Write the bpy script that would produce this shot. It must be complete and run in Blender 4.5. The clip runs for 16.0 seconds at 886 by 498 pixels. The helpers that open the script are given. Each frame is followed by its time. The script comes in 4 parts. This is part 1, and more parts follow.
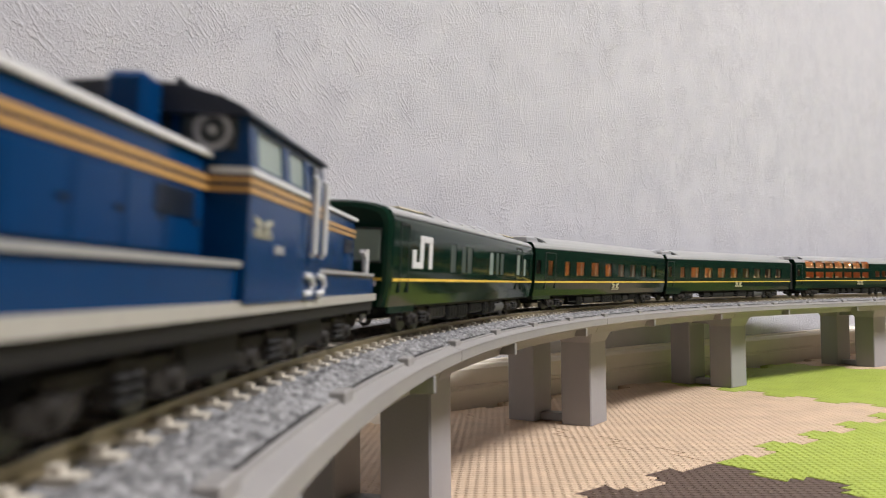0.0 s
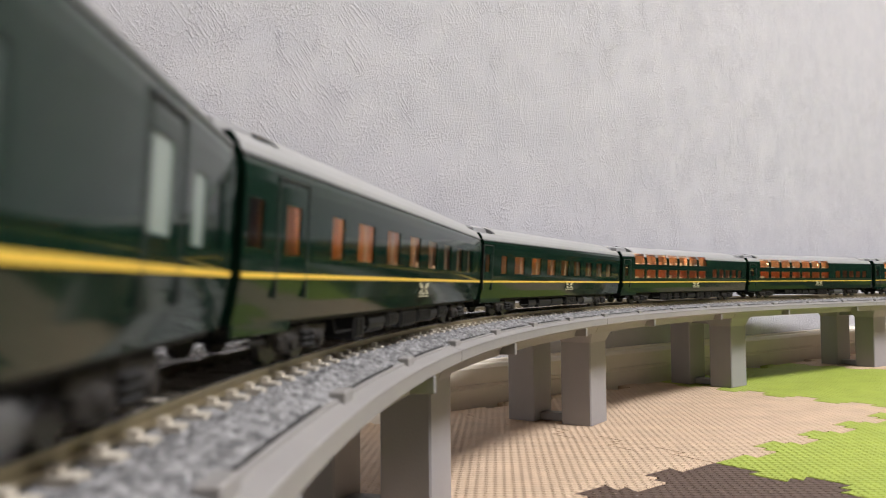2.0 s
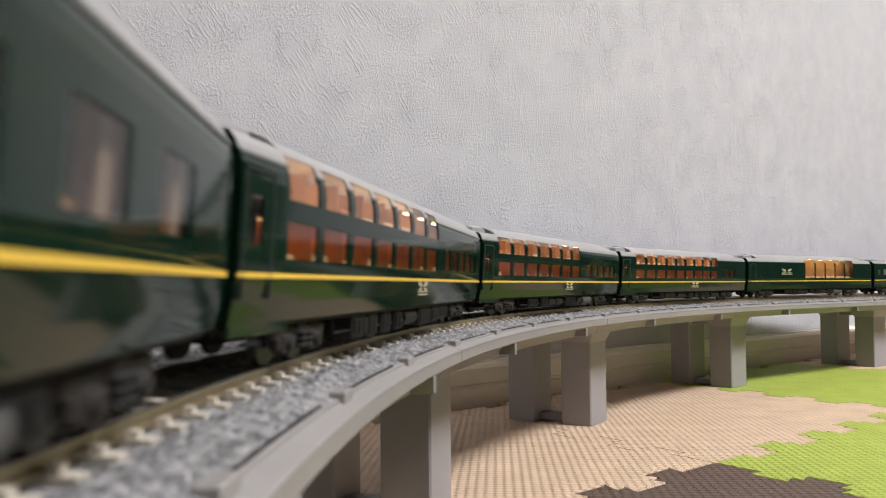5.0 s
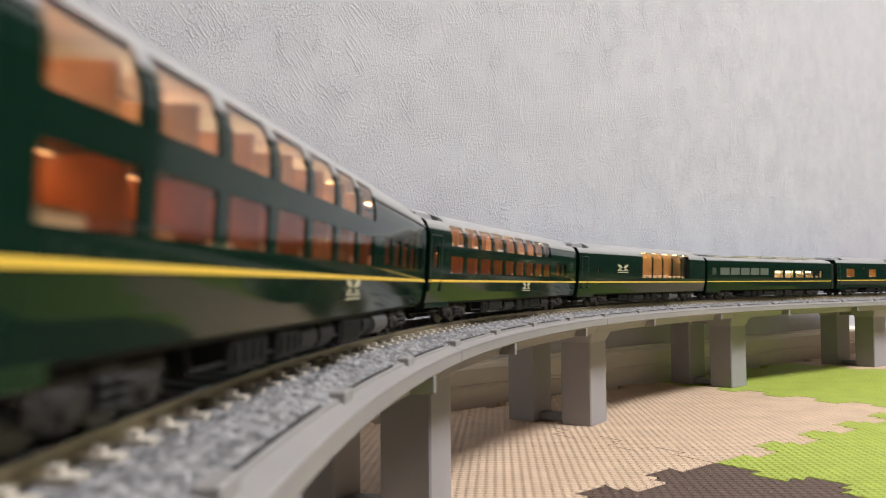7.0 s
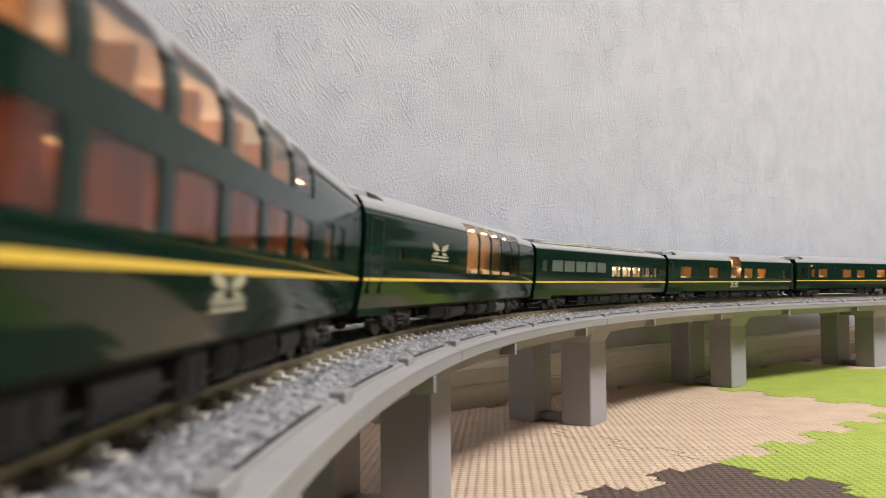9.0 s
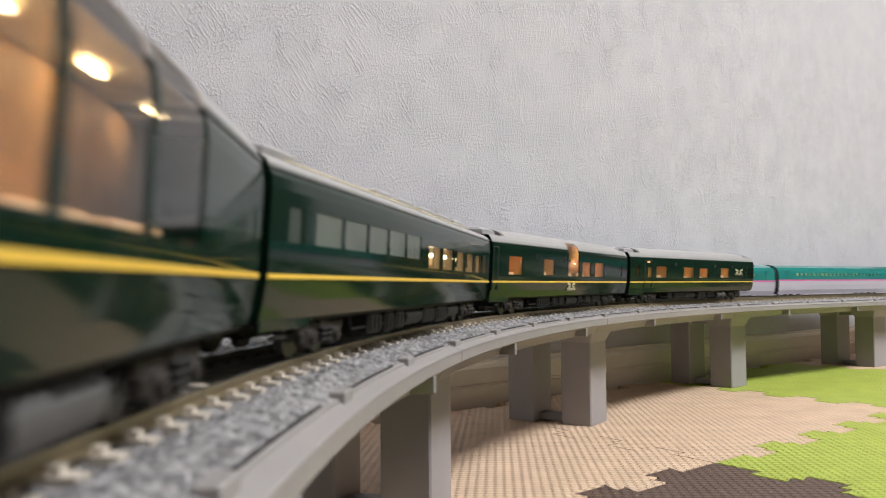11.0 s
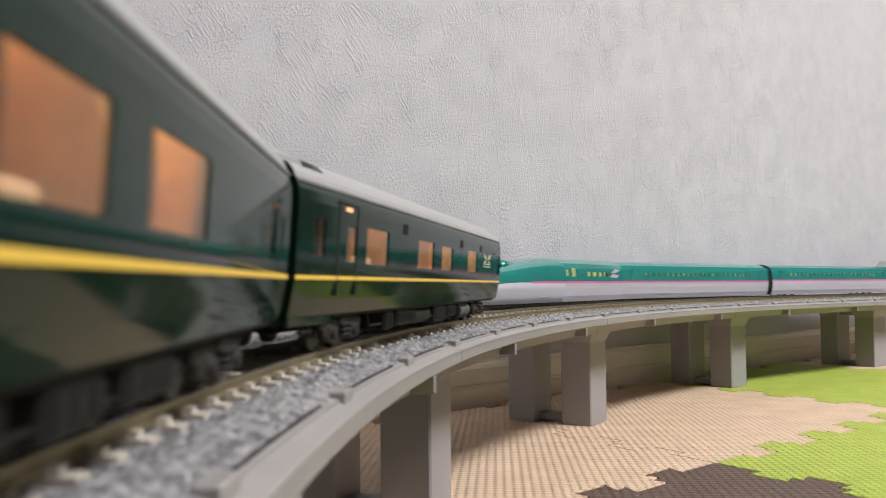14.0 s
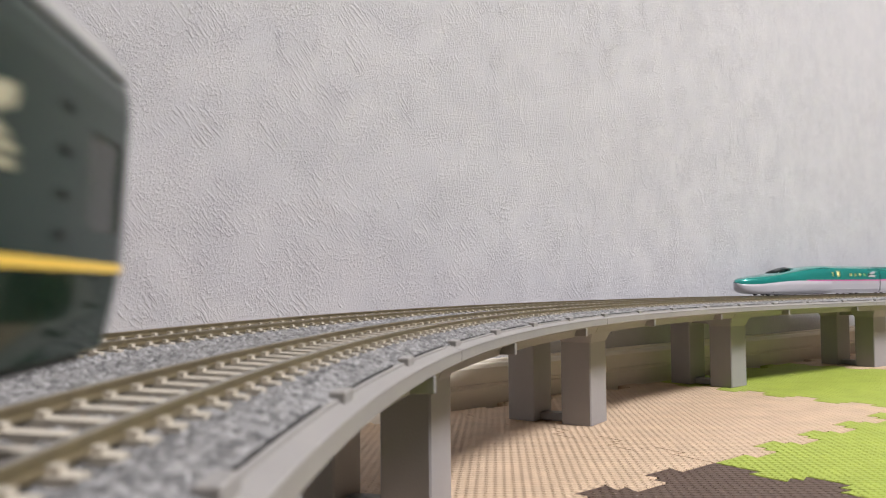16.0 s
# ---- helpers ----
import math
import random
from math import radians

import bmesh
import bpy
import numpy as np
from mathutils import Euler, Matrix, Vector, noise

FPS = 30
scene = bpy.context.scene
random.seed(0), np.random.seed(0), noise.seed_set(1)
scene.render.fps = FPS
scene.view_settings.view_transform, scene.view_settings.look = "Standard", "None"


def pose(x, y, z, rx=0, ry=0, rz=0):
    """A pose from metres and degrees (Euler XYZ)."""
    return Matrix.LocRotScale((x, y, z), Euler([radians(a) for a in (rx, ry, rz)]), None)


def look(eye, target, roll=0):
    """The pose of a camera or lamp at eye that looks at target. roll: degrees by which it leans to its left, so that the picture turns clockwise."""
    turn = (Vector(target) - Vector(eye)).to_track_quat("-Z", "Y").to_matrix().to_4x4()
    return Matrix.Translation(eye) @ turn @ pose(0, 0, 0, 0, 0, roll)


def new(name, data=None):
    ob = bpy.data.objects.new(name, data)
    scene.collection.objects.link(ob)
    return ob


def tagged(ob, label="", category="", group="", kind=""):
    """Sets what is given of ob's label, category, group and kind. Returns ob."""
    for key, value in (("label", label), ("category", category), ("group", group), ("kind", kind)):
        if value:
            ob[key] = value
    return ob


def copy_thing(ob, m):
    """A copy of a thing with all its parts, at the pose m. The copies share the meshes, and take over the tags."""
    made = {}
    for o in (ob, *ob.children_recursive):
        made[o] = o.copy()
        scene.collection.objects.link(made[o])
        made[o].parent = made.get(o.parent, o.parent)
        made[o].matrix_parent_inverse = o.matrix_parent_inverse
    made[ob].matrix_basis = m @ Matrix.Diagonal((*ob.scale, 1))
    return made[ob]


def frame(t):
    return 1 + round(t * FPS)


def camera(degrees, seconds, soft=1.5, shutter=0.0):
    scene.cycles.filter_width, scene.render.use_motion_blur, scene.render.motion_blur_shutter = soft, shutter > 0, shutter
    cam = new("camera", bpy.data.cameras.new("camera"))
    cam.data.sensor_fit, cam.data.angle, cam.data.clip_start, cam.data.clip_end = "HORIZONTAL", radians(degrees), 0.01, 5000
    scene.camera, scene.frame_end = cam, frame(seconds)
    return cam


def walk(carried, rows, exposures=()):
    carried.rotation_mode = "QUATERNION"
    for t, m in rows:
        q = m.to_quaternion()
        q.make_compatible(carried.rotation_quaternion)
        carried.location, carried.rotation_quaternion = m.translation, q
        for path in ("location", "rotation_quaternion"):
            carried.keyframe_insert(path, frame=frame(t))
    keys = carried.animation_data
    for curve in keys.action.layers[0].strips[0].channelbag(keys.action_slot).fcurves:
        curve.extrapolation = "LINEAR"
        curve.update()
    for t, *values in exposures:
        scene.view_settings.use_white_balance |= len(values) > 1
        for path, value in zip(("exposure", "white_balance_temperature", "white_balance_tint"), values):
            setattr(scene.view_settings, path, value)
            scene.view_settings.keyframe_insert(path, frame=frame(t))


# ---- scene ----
# One drawing unit is 1.83 mm: the model track's gauge of 16.5 mm is 9.0 units.
M = 0.00183
EYE_Z = 56.2
RAIL = 48.3          # top of the rails above the mats
TH, RAD, RAD2, EASE = 0.93494, 618.2, 544.5, 240.3   # heading of the straight, two radii and where they meet
TX, TY = 214.7, 495.6
D2 = 39.3            # from the inner track to the outer one
CANT = 0.058           # both tracks lean into the curve
INSET = -0.7          # the tracks lie a little inside the measured line
HALF_GAUGE = 4.3
WALL_A = 0.85       # direction of the long wall
PITCH = 143.74        # coach to coach
SPAN, PIER0 = 157.95, -229.95


def cam_pose():
    pit, rol = 0.04532, -0.00847
    right, fwd = Vector((1, 0, 0)), Vector((0, math.cos(pit), math.sin(pit)))
    up = Vector((0, -math.sin(pit), math.cos(pit)))
    r2 = right * math.cos(rol) + up * math.sin(rol)
    u2 = up * math.cos(rol) - right * math.sin(rol)
    m = Matrix((r2, u2, -fwd)).transposed().to_4x4()
    m.translation = (0, 0, EYE_Z * M)
    return m


cam = camera(56.54, 16.0, 1.0, 0.5)
cam.data.dof.use_dof = True
cam.data.dof.focus_distance = 0.7
cam.data.dof.aperture_fstop = 32.0
walk(cam, [(0, cam_pose()), (16.0, cam_pose())])

# ---- light ----
world = bpy.data.worlds.new("room_air")
world.use_nodes = True
world.node_tree.nodes["Background"].inputs[0].default_value = (0.9, 0.95, 1.0, 1)
world.node_tree.nodes["Background"].inputs[1].default_value = 0.02
scene.world = world
scene.view_settings.exposure = 0.0


def lattice(a, b, z=0.0):
    """A place in metres: a units along the long wall, b units towards it, from the mats' corner."""
    d, n = (math.sin(WALL_A), math.cos(WALL_A)), (-math.cos(WALL_A), math.sin(WALL_A))
    return Vector(((85 + d[0] * a + n[0] * b) * M, (263 + d[1] * a + n[1] * b) * M, z * M))


lamp_data = bpy.data.lights.new("ceiling_lamp", "AREA")
lamp_data.shape, lamp_data.size = "DISK", 0.9
lamp_data.energy, lamp_data.color = 145, (0.975, 0.955, 0.985)
lamp = new("ceiling_lamp", lamp_data)
lamp.matrix_world = look(lattice(450, 149 - 1010, 1280), lattice(450, 149 - 1010, 0))

# Added upward fill light: bounces off the ceiling to lift the viaduct's shade.
fill_data = bpy.data.lights.new("ceiling_fill_light", "AREA")
fill_data.shape, fill_data.size = "DISK", 1.1
fill_data.energy, fill_data.color = 26, (0.985, 0.955, 0.965)
fill_lamp = new("ceiling_fill_light", fill_data)
fill_lamp.matrix_world = look(lattice(450, 149 - 1010, 1190), lattice(450, 149 - 1010, 1400))


# ---- materials ----
def nodes_of(name):
    m = bpy.data.materials.new(name)
    m.use_nodes = True
    nt = m.node_tree
    return m, nt, nt.nodes["Principled BSDF"]


def mat(name, color, rough=0.5, metal=0.0, vary=0.12, scale=400.0, bump=0.0, bump_scale=1500.0, coat=0.0, emit=0.0, emit_color=None,
        rand=0.0, trans=0.0, alpha=1.0, spec=0.5):
    m, nt, b = nodes_of(name)
    L = nt.links.new
    tc = nt.nodes.new("ShaderNodeTexCoord")
    n1 = nt.nodes.new("ShaderNodeTexNoise")
    n1.inputs["Scale"].default_value, n1.inputs["Detail"].default_value = scale, 5
    n2 = nt.nodes.new("ShaderNodeTexNoise")
    n2.inputs["Scale"].default_value, n2.inputs["Detail"].default_value = scale / 9, 3
    L(tc.outputs["Object"], n1.inputs["Vector"])
    L(tc.outputs["Object"], n2.inputs["Vector"])
    add = nt.nodes.new("ShaderNodeMath")
    add.operation = "ADD"
    L(n1.outputs["Fac"], add.inputs[0])
    L(n2.outputs["Fac"], add.inputs[1])
    last = add.outputs[0]
    if rand:
        oi = nt.nodes.new("ShaderNodeObjectInfo")
        mm = nt.nodes.new("ShaderNodeMath")
        mm.operation, mm.inputs[1].default_value = "MULTIPLY_ADD", rand
        L(oi.outputs["Random"], mm.inputs[0])
        L(last, mm.inputs[2])
        last = mm.outputs[0]
    ramp = nt.nodes.new("ShaderNodeMapRange")
    ramp.inputs[1].default_value, ramp.inputs[2].default_value = 0.5, 1.5 + rand
    ramp.inputs[3].default_value, ramp.inputs[4].default_value = 1 - vary, 1 + vary
    L(last, ramp.inputs[0])
    mul = nt.nodes.new("ShaderNodeVectorMath")
    mul.operation = "SCALE"
    mul.inputs[0].default_value = color[:3]
    L(ramp.outputs[0], mul.inputs["Scale"])
    L(mul.outputs[0], b.inputs["Base Color"])
    b.inputs["Roughness"].default_value, b.inputs["Metallic"].default_value = rough, metal
    b.inputs["Coat Weight"].default_value = coat
    b.inputs["Coat Roughness"].default_value = 0.06
    b.inputs["Specular IOR Level"].default_value = spec
    b.inputs["Transmission Weight"].default_value, b.inputs["Alpha"].default_value = trans, alpha
    if emit:
        b.inputs["Emission Color"].default_value = (*(emit_color or color)[:3], 1)
        b.inputs["Emission Strength"].default_value = emit
    if bump:
        n3 = nt.nodes.new("ShaderNodeTexNoise")
        n3.inputs["Scale"].default_value, n3.inputs["Detail"].default_value = bump_scale, 6
        L(tc.outputs["Object"], n3.inputs["Vector"])
        bp = nt.nodes.new("ShaderNodeBump")
        bp.inputs["Strength"].default_value, bp.inputs["Distance"].default_value = 1.0, bump
        L(n3.outputs["Fac"], bp.inputs["Height"])
        L(bp.outputs[0], b.inputs["Normal"])
    return m


def wallpaper():
    """Embossed vinyl wallpaper: short slanting trowel ridges over a fine grain."""
    m, nt, b = nodes_of("embossed_wallpaper")
    L, N = nt.links.new, nt.nodes.new
    tc = N("ShaderNodeTexCoord")
    def grain(scale, detail, rough, dist, lo, hi, turn=0.0, stretch=1.0):
        mp = N("ShaderNodeMapping")
        mp.inputs["Rotation"].default_value = (0, radians(turn), 0) if turn else (0.62, 0.41, 0.77)
        if turn:
            mp.vector_type = "TEXTURE"
        mp.inputs["Scale"].default_value = (1.0, 1.0, 1.0 / stretch)
        L(tc.outputs["Object"], mp.inputs["Vector"])
        n = N("ShaderNodeTexNoise")
        n.inputs["Scale"].default_value, n.inputs["Detail"].default_value = scale, detail
        n.inputs["Roughness"].default_value, n.inputs["Distortion"].default_value = rough, dist
        L(mp.outputs[0], n.inputs["Vector"])
        r = N("ShaderNodeMapRange")
        r.inputs[1].default_value, r.inputs[2].default_value = lo, hi
        L(n.outputs["Fac"], r.inputs[0])
        return r.outputs[0]

    def combine(op, x, y, k=None):
        q = N("ShaderNodeMath")
        q.operation = op
        L(x, q.inputs[0])
        if k is None:
            L(y, q.inputs[1])
        else:
            q.inputs[1].default_value = k
            L(y, q.inputs[2])
        return q.outputs[0]
    pebble = combine("MULTIPLY", grain(470, 4, 0.6, 0.12, 0.47, 0.66), grain(40, 3, 0.5, 0.4, 0.3, 0.62))
    fine = grain(760, 5, 0.65, 0.1, 0.35, 0.7)
    stroke = combine("MULTIPLY", grain(95, 3, 0.55, 0.15, 0.5, 0.62, 50, 5.0), grain(30, 3, 0.55, 0.8, 0.52, 0.6))
    h = combine("MULTIPLY_ADD", fine, pebble, 0.3)
    h = combine("MULTIPLY_ADD", stroke, h, 1.0)
    bp = N("ShaderNodeBump")
    bp.inputs["Strength"].default_value, bp.inputs["Distance"].default_value = 0.9, 0.00052
    L(h, bp.inputs["Height"])
    L(bp.outputs[0], b.inputs["Normal"])
    blot = N("ShaderNodeTexNoise")
    blot.inputs["Scale"].default_value, blot.inputs["Detail"].default_value = 26, 5
    L(tc.outputs["Object"], blot.inputs["Vector"])
    ramp = N("ShaderNodeValToRGB")
    ramp.color_ramp.elements[0].position, ramp.color_ramp.elements[1].position = 0.35, 0.68
    ramp.color_ramp.elements[0].color = (0.482, 0.48, 0.51, 1)
    ramp.color_ramp.elements[1].color = (0.528, 0.523, 0.545, 1)
    L(blot.outputs["Fac"], ramp.inputs[0])
    L(ramp.outputs[0], b.inputs["Base Color"])
    b.inputs["Roughness"].default_value = 0.62
    b.inputs["Specular IOR Level"].default_value = 0.3
    return m


def foam(name, color):
    """EVA foam with rows of small raised lozenges."""
    m, nt, b = nodes_of(name)
    L, N = nt.links.new, nt.nodes.new
    tc = N("ShaderNodeTexCoord")
    sep = N("ShaderNodeSeparateXYZ")
    L(tc.outputs["Object"], sep.inputs[0])

    def wave(out, k, ph):
        a = N("ShaderNodeMath")
        a.operation, a.inputs[1].default_value, a.inputs[2].default_value = "MULTIPLY_ADD", k, ph
        L(out, a.inputs[0])
        s = N("ShaderNodeMath")
        s.operation = "SINE"
        L(a.outputs[0], s.inputs[0])
        return s.outputs[0]
    k = 2 * math.pi / 0.0068
    w1, w2 = wave(sep.outputs[0], k, 0.0), wave(sep.outputs[1], k, 0.0)
    mul = N("ShaderNodeMath")
    mul.operation = "MULTIPLY"
    L(w1, mul.inputs[0])
    L(w2, mul.inputs[1])
    cl = N("ShaderNodeMapRange")
    cl.inputs[1].default_value, cl.inputs[2].default_value = -0.15, 0.45
    L(mul.outputs[0], cl.inputs[0])
    bp = N("ShaderNodeBump")
    bp.inputs["Strength"].default_value, bp.inputs["Distance"].default_value = 1.0, 0.0009
    L(cl.outputs[0], bp.inputs["Height"])
    L(bp.outputs[0], b.inputs["Normal"])
    blot = N("ShaderNodeTexNoise")
    blot.inputs["Scale"].default_value, blot.inputs["Detail"].default_value = 45, 6
    L(tc.outputs["Object"], blot.inputs["Vector"])
    r = N("ShaderNodeMapRange")
    r.inputs[1].default_value, r.inputs[2].default_value, r.inputs[3].default_value, r.inputs[4].default_value = 0.3, 0.7, 0.9, 1.08
    L(blot.outputs["Fac"], r.inputs[0])
    sc = N("ShaderNodeVectorMath")
    sc.operation = "SCALE"
    sc.inputs[0].default_value = color
    L(r.outputs[0], sc.inputs["Scale"])
    L(sc.outputs[0], b.inputs["Base Color"])
    b.inputs["Roughness"].default_value = 0.6
    return m


def ballast_mat():
    m, nt, b = nodes_of("grey_ballast")
    L, N = nt.links.new, nt.nodes.new
    tc = N("ShaderNodeTexCoord")
    vo = N("ShaderNodeTexVoronoi")
    vo.inputs["Scale"].default_value = 620
    L(tc.outputs["Object"], vo.inputs["Vector"])
    sp = N("ShaderNodeSeparateXYZ")
    L(vo.outputs["Color"], sp.inputs[0])
    ramp = N("ShaderNodeValToRGB")
    ramp.color_ramp.elements[0].color = (0.10, 0.099, 0.1, 1)
    ramp.color_ramp.elements[1].color = (0.345, 0.34, 0.34, 1)
    ramp.color_ramp.elements[0].position = 0.1
    L(sp.outputs[0], ramp.inputs[0])
    L(ramp.outputs[0], b.inputs["Base Color"])
    b.inputs["Roughness"].default_value = 0.75
    bp = N("ShaderNodeBump")
    bp.inputs["Strength"].default_value, bp.inputs["Distance"].default_value = 1.0, 0.0009
    L(vo.outputs["Distance"], bp.inputs["Height"])
    bp.invert = True
    L(bp.outputs[0], b.inputs["Normal"])
    return m


WALLPAPER = wallpaper()
TRIM = mat("cream_baseboard", (0.82, 0.75, 0.64), 0.35, vary=0.05, scale=60)
PLAIN = mat("room_paint", (0.32, 0.31, 0.295), 0.8, vary=0.04, scale=30)
DIMWALL = mat("reflection_dimming_dark", (0.045, 0.047, 0.045), 0.8, vary=0.04, scale=30)
CEILING = mat("ceiling_paper", (0.7, 0.69, 0.67), 0.8, vary=0.04, scale=30)
WOOD = mat("floorboards", (0.42, 0.28, 0.17), 0.4, vary=0.2, scale=50)
BEIGE = foam("beige_foam", (0.62, 0.46, 0.32))
LIME = foam("lime_foam", (0.36, 0.44, 0.065))
BROWN = foam("brown_foam", (0.105, 0.068, 0.05))
CONCRETE = mat("grey_viaduct_plastic", (0.275, 0.262, 0.252), 0.5, vary=0.08, scale=120, bump=0.0001, bump_scale=900)
PIERGREY = mat("grey_pier_plastic", (0.29, 0.28, 0.285), 0.45, vary=0.05, scale=90, bump=0.0001, bump_scale=700)
BALLAST = ballast_mat()
TIE = mat("concrete_sleeper", (0.49, 0.445, 0.37), 0.7, vary=0.12, scale=700, rand=0.4)
RAILM = mat("brown_nickel_rail", (0.27, 0.225, 0.14), 0.38, 0.65, vary=0.2, scale=500)
RAILTOP = mat("polished_rail_head", (0.5, 0.47, 0.4), 0.25, 0.9, vary=0.1, scale=500)
GREEN = mat("dark_green_gloss", (0.004, 0.0172, 0.0103), 0.07, vary=0.06, scale=200, coat=0.0, spec=0.12)
YELLOW = mat("yellow_line", (0.78, 0.52, 0.07), 0.35, vary=0.04)
ROOFGREY = mat("silver_grey_roof", (0.36, 0.36, 0.355), 0.42, 0.15, vary=0.06, scale=300)
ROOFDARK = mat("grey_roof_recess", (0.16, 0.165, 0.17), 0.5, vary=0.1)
BLACK = mat("black_chassis", (0.009, 0.009, 0.009), 0.6, vary=0.25, scale=600, spec=0.2)
DARKGREY = mat("dark_grey_gear", (0.013, 0.0125, 0.012), 0.6, vary=0.2, scale=500, spec=0.25)
TANKGREY = mat("grey_tank", (0.065, 0.065, 0.063), 0.5, vary=0.15, scale=300)
STEEL = mat("steel_wheel", (0.07, 0.068, 0.065), 0.45, 0.6)
BOGIEGREY = mat("worn_bogie_grey", (0.026, 0.023, 0.020), 0.6, vary=0.35, scale=420, spec=0.25)
RUBBER = mat("black_bellows", (0.012, 0.014, 0.014), 0.65)
GOLD = mat("pale_gold_emblem", (0.47, 0.44, 0.30), 0.4, 0.2)
WHITE = mat("white_paint", (0.62, 0.62, 0.62), 0.4, vary=0.05)
SILVER = mat("silver_unit", (0.45, 0.45, 0.46), 0.35, 0.5)
BLUE = mat("blue_gloss", (0.0018, 0.033, 0.113), 0.2, vary=0.1, scale=200, coat=0.0, spec=0.15)
BLUEROOF = mat("dark_cab_roof", (0.008, 0.013, 0.028), 0.45)
GOLDLINE = mat("gold_line", (0.43, 0.25, 0.085), 0.4)
CREAM = mat("cream_sill", (0.38, 0.365, 0.325), 0.45)
TEAL = mat("metallic_teal", (0.02, 0.26, 0.23), 0.25, 0.3, vary=0.05, coat=0.7)
SHINWHITE = mat("cool_white_gloss", (0.44, 0.43, 0.47), 0.3, vary=0.03, coat=0.4)
PINK = mat("magenta_line", (0.55, 0.10, 0.30), 0.35)
ORANGE_IN = mat("varnished_orange_interior", (0.62, 0.27, 0.10), 0.5, vary=0.25, scale=250)
RED_IN = mat("reddish_interior", (0.52, 0.19, 0.075), 0.5, vary=0.25, scale=250)
BROWN_IN = mat("brown_interior", (0.58, 0.31, 0.14), 0.5, vary=0.25, scale=250)
TAN_IN = mat("tan_interior", (0.80, 0.52, 0.28), 0.5, vary=0.25, scale=250)
PALE_IN = mat("pale_interior", (0.78, 0.70, 0.48), 0.5, vary=0.3, scale=250)
CRUMPLED = mat("pale_brown_interior", (0.60, 0.48, 0.41), 0.3, vary=0.45, scale=700, bump=0.0012, bump_scale=260)
CURTAIN = mat("beige_curtain", (0.55, 0.42, 0.28), 0.8, vary=0.15, scale=600)
DARK_IN = mat("unlit_interior", (0.06, 0.055, 0.05), 0.6)
LOUVRE = mat("dark_louvre", (0.045, 0.065, 0.058), 0.3, vary=0.15, scale=200)
KITCHEN_PANE = mat("greenish_kitchen_pane", (0.105, 0.125, 0.105), 0.25, vary=0.2, scale=110)
DULL_PANE = mat("dull_green_pane", (0.035, 0.05, 0.042), 0.25, vary=0.2, scale=110)
FROST = mat("frosted_pane", (0.23, 0.28, 0.25), 0.25, vary=0.1, scale=150)


def glass(name, tint=(0.9, 0.9, 0.88)):
    m, nt, b = nodes_of(name)
    tr = nt.nodes.new("ShaderNodeBsdfTransparent")
    tr.inputs[0].default_value = (*tint, 1)
    gl = nt.nodes.new("ShaderNodeBsdfGlossy")
    gl.inputs["Roughness"].default_value = 0.08
    fr = nt.nodes.new("ShaderNodeFresnel")
    fr.inputs[0].default_value = 1.5
    mx = nt.nodes.new("ShaderNodeMixShader")
    nt.links.new(fr.outputs[0], mx.inputs[0])
    nt.links.new(tr.outputs[0], mx.inputs[1])
    nt.links.new(gl.outputs[0], mx.inputs[2])
    nt.links.new(mx.outputs[0], nt.nodes["Material Output"].inputs[0])
    return m


GLASS = glass("window_glass")
TINT = glass("dark_glass", (0.25, 0.27, 0.28))
DARKPANE = mat("dark_cab_pane", (0.02, 0.028, 0.032), 0.12, vary=0.2, scale=120)


def glow(name, color, strength):
    m, nt, b = nodes_of(name)
    b.inputs["Base Color"].default_value = (*color, 1)
    b.inputs["Emission Color"].default_value = (*color, 1)
    b.inputs["Emission Strength"].default_value = strength
    return m


WARM = glow("warm_light_strip", (1.0, 0.6, 0.3), 17)
DIM = glow("dim_light_strip", (1.0, 0.5, 0.2), 5)
CREAMY = glow("cream_light_strip", (1.0, 0.72, 0.38), 22)
MARKER = glow("orange_marker", (1.0, 0.45, 0.2), 0.9)
AMBER = glow("amber_light_strip", (1.0, 0.62, 0.30), 60)
YELLOWISH = glow("yellow_light_strip", (1.0, 0.80, 0.46), 55)
SLAT_GLOW = glow("slat_glitter", (1.0, 0.72, 0.42), 4.5)
TABLE_GLOW = glow("table_lamp", (1.0, 0.82, 0.5), 16)
WINDOW_GLOW = glow("window_glow", (1.0, 0.76, 0.58), 15)


# ---- mesh helpers (all in drawing units) ----
def part(name, bm, material, parent=None, label="", smooth=False, turn=True):
    me = bpy.data.meshes.new(name)
    if turn:
        bmesh.ops.recalc_face_normals(bm, faces=bm.faces)
    bm.to_mesh(me)
    bm.free()
    me.transform(Matrix.Scale(M, 4))
    for f in me.polygons:
        f.use_smooth = smooth
    me.materials.append(material)
    ob = new(name, me)
    if parent:
        ob.parent = parent
    if label:
        ob["label"] = label
    return ob


def share(name, ob, parent, m):
    """Another piece on the same mesh; m in drawing units."""
    o = new(name, ob.data)
    o.parent = parent
    m = m.copy()
    m.translation *= M
    o.matrix_basis = m
    return o


def box(bm, x0, x1, y0, y1, z0, z1, bevel=0.0):
    r = bmesh.ops.create_cube(bm, size=1, matrix=Matrix.Translation(((x0 + x1) / 2, (y0 + y1) / 2, (z0 + z1) / 2)) @ Matrix.Diagonal((x1 - x0, y1 - y0, z1 - z0, 1)))
    if bevel:
        es = {e for v in r["verts"] for e in v.link_edges}
        bmesh.ops.bevel(bm, geom=list(es), offset=bevel, segments=1, affect="EDGES")


def boxed(*a, bevel=0.0):
    bm = bmesh.new()
    box(bm, *a, bevel=bevel)
    return bm


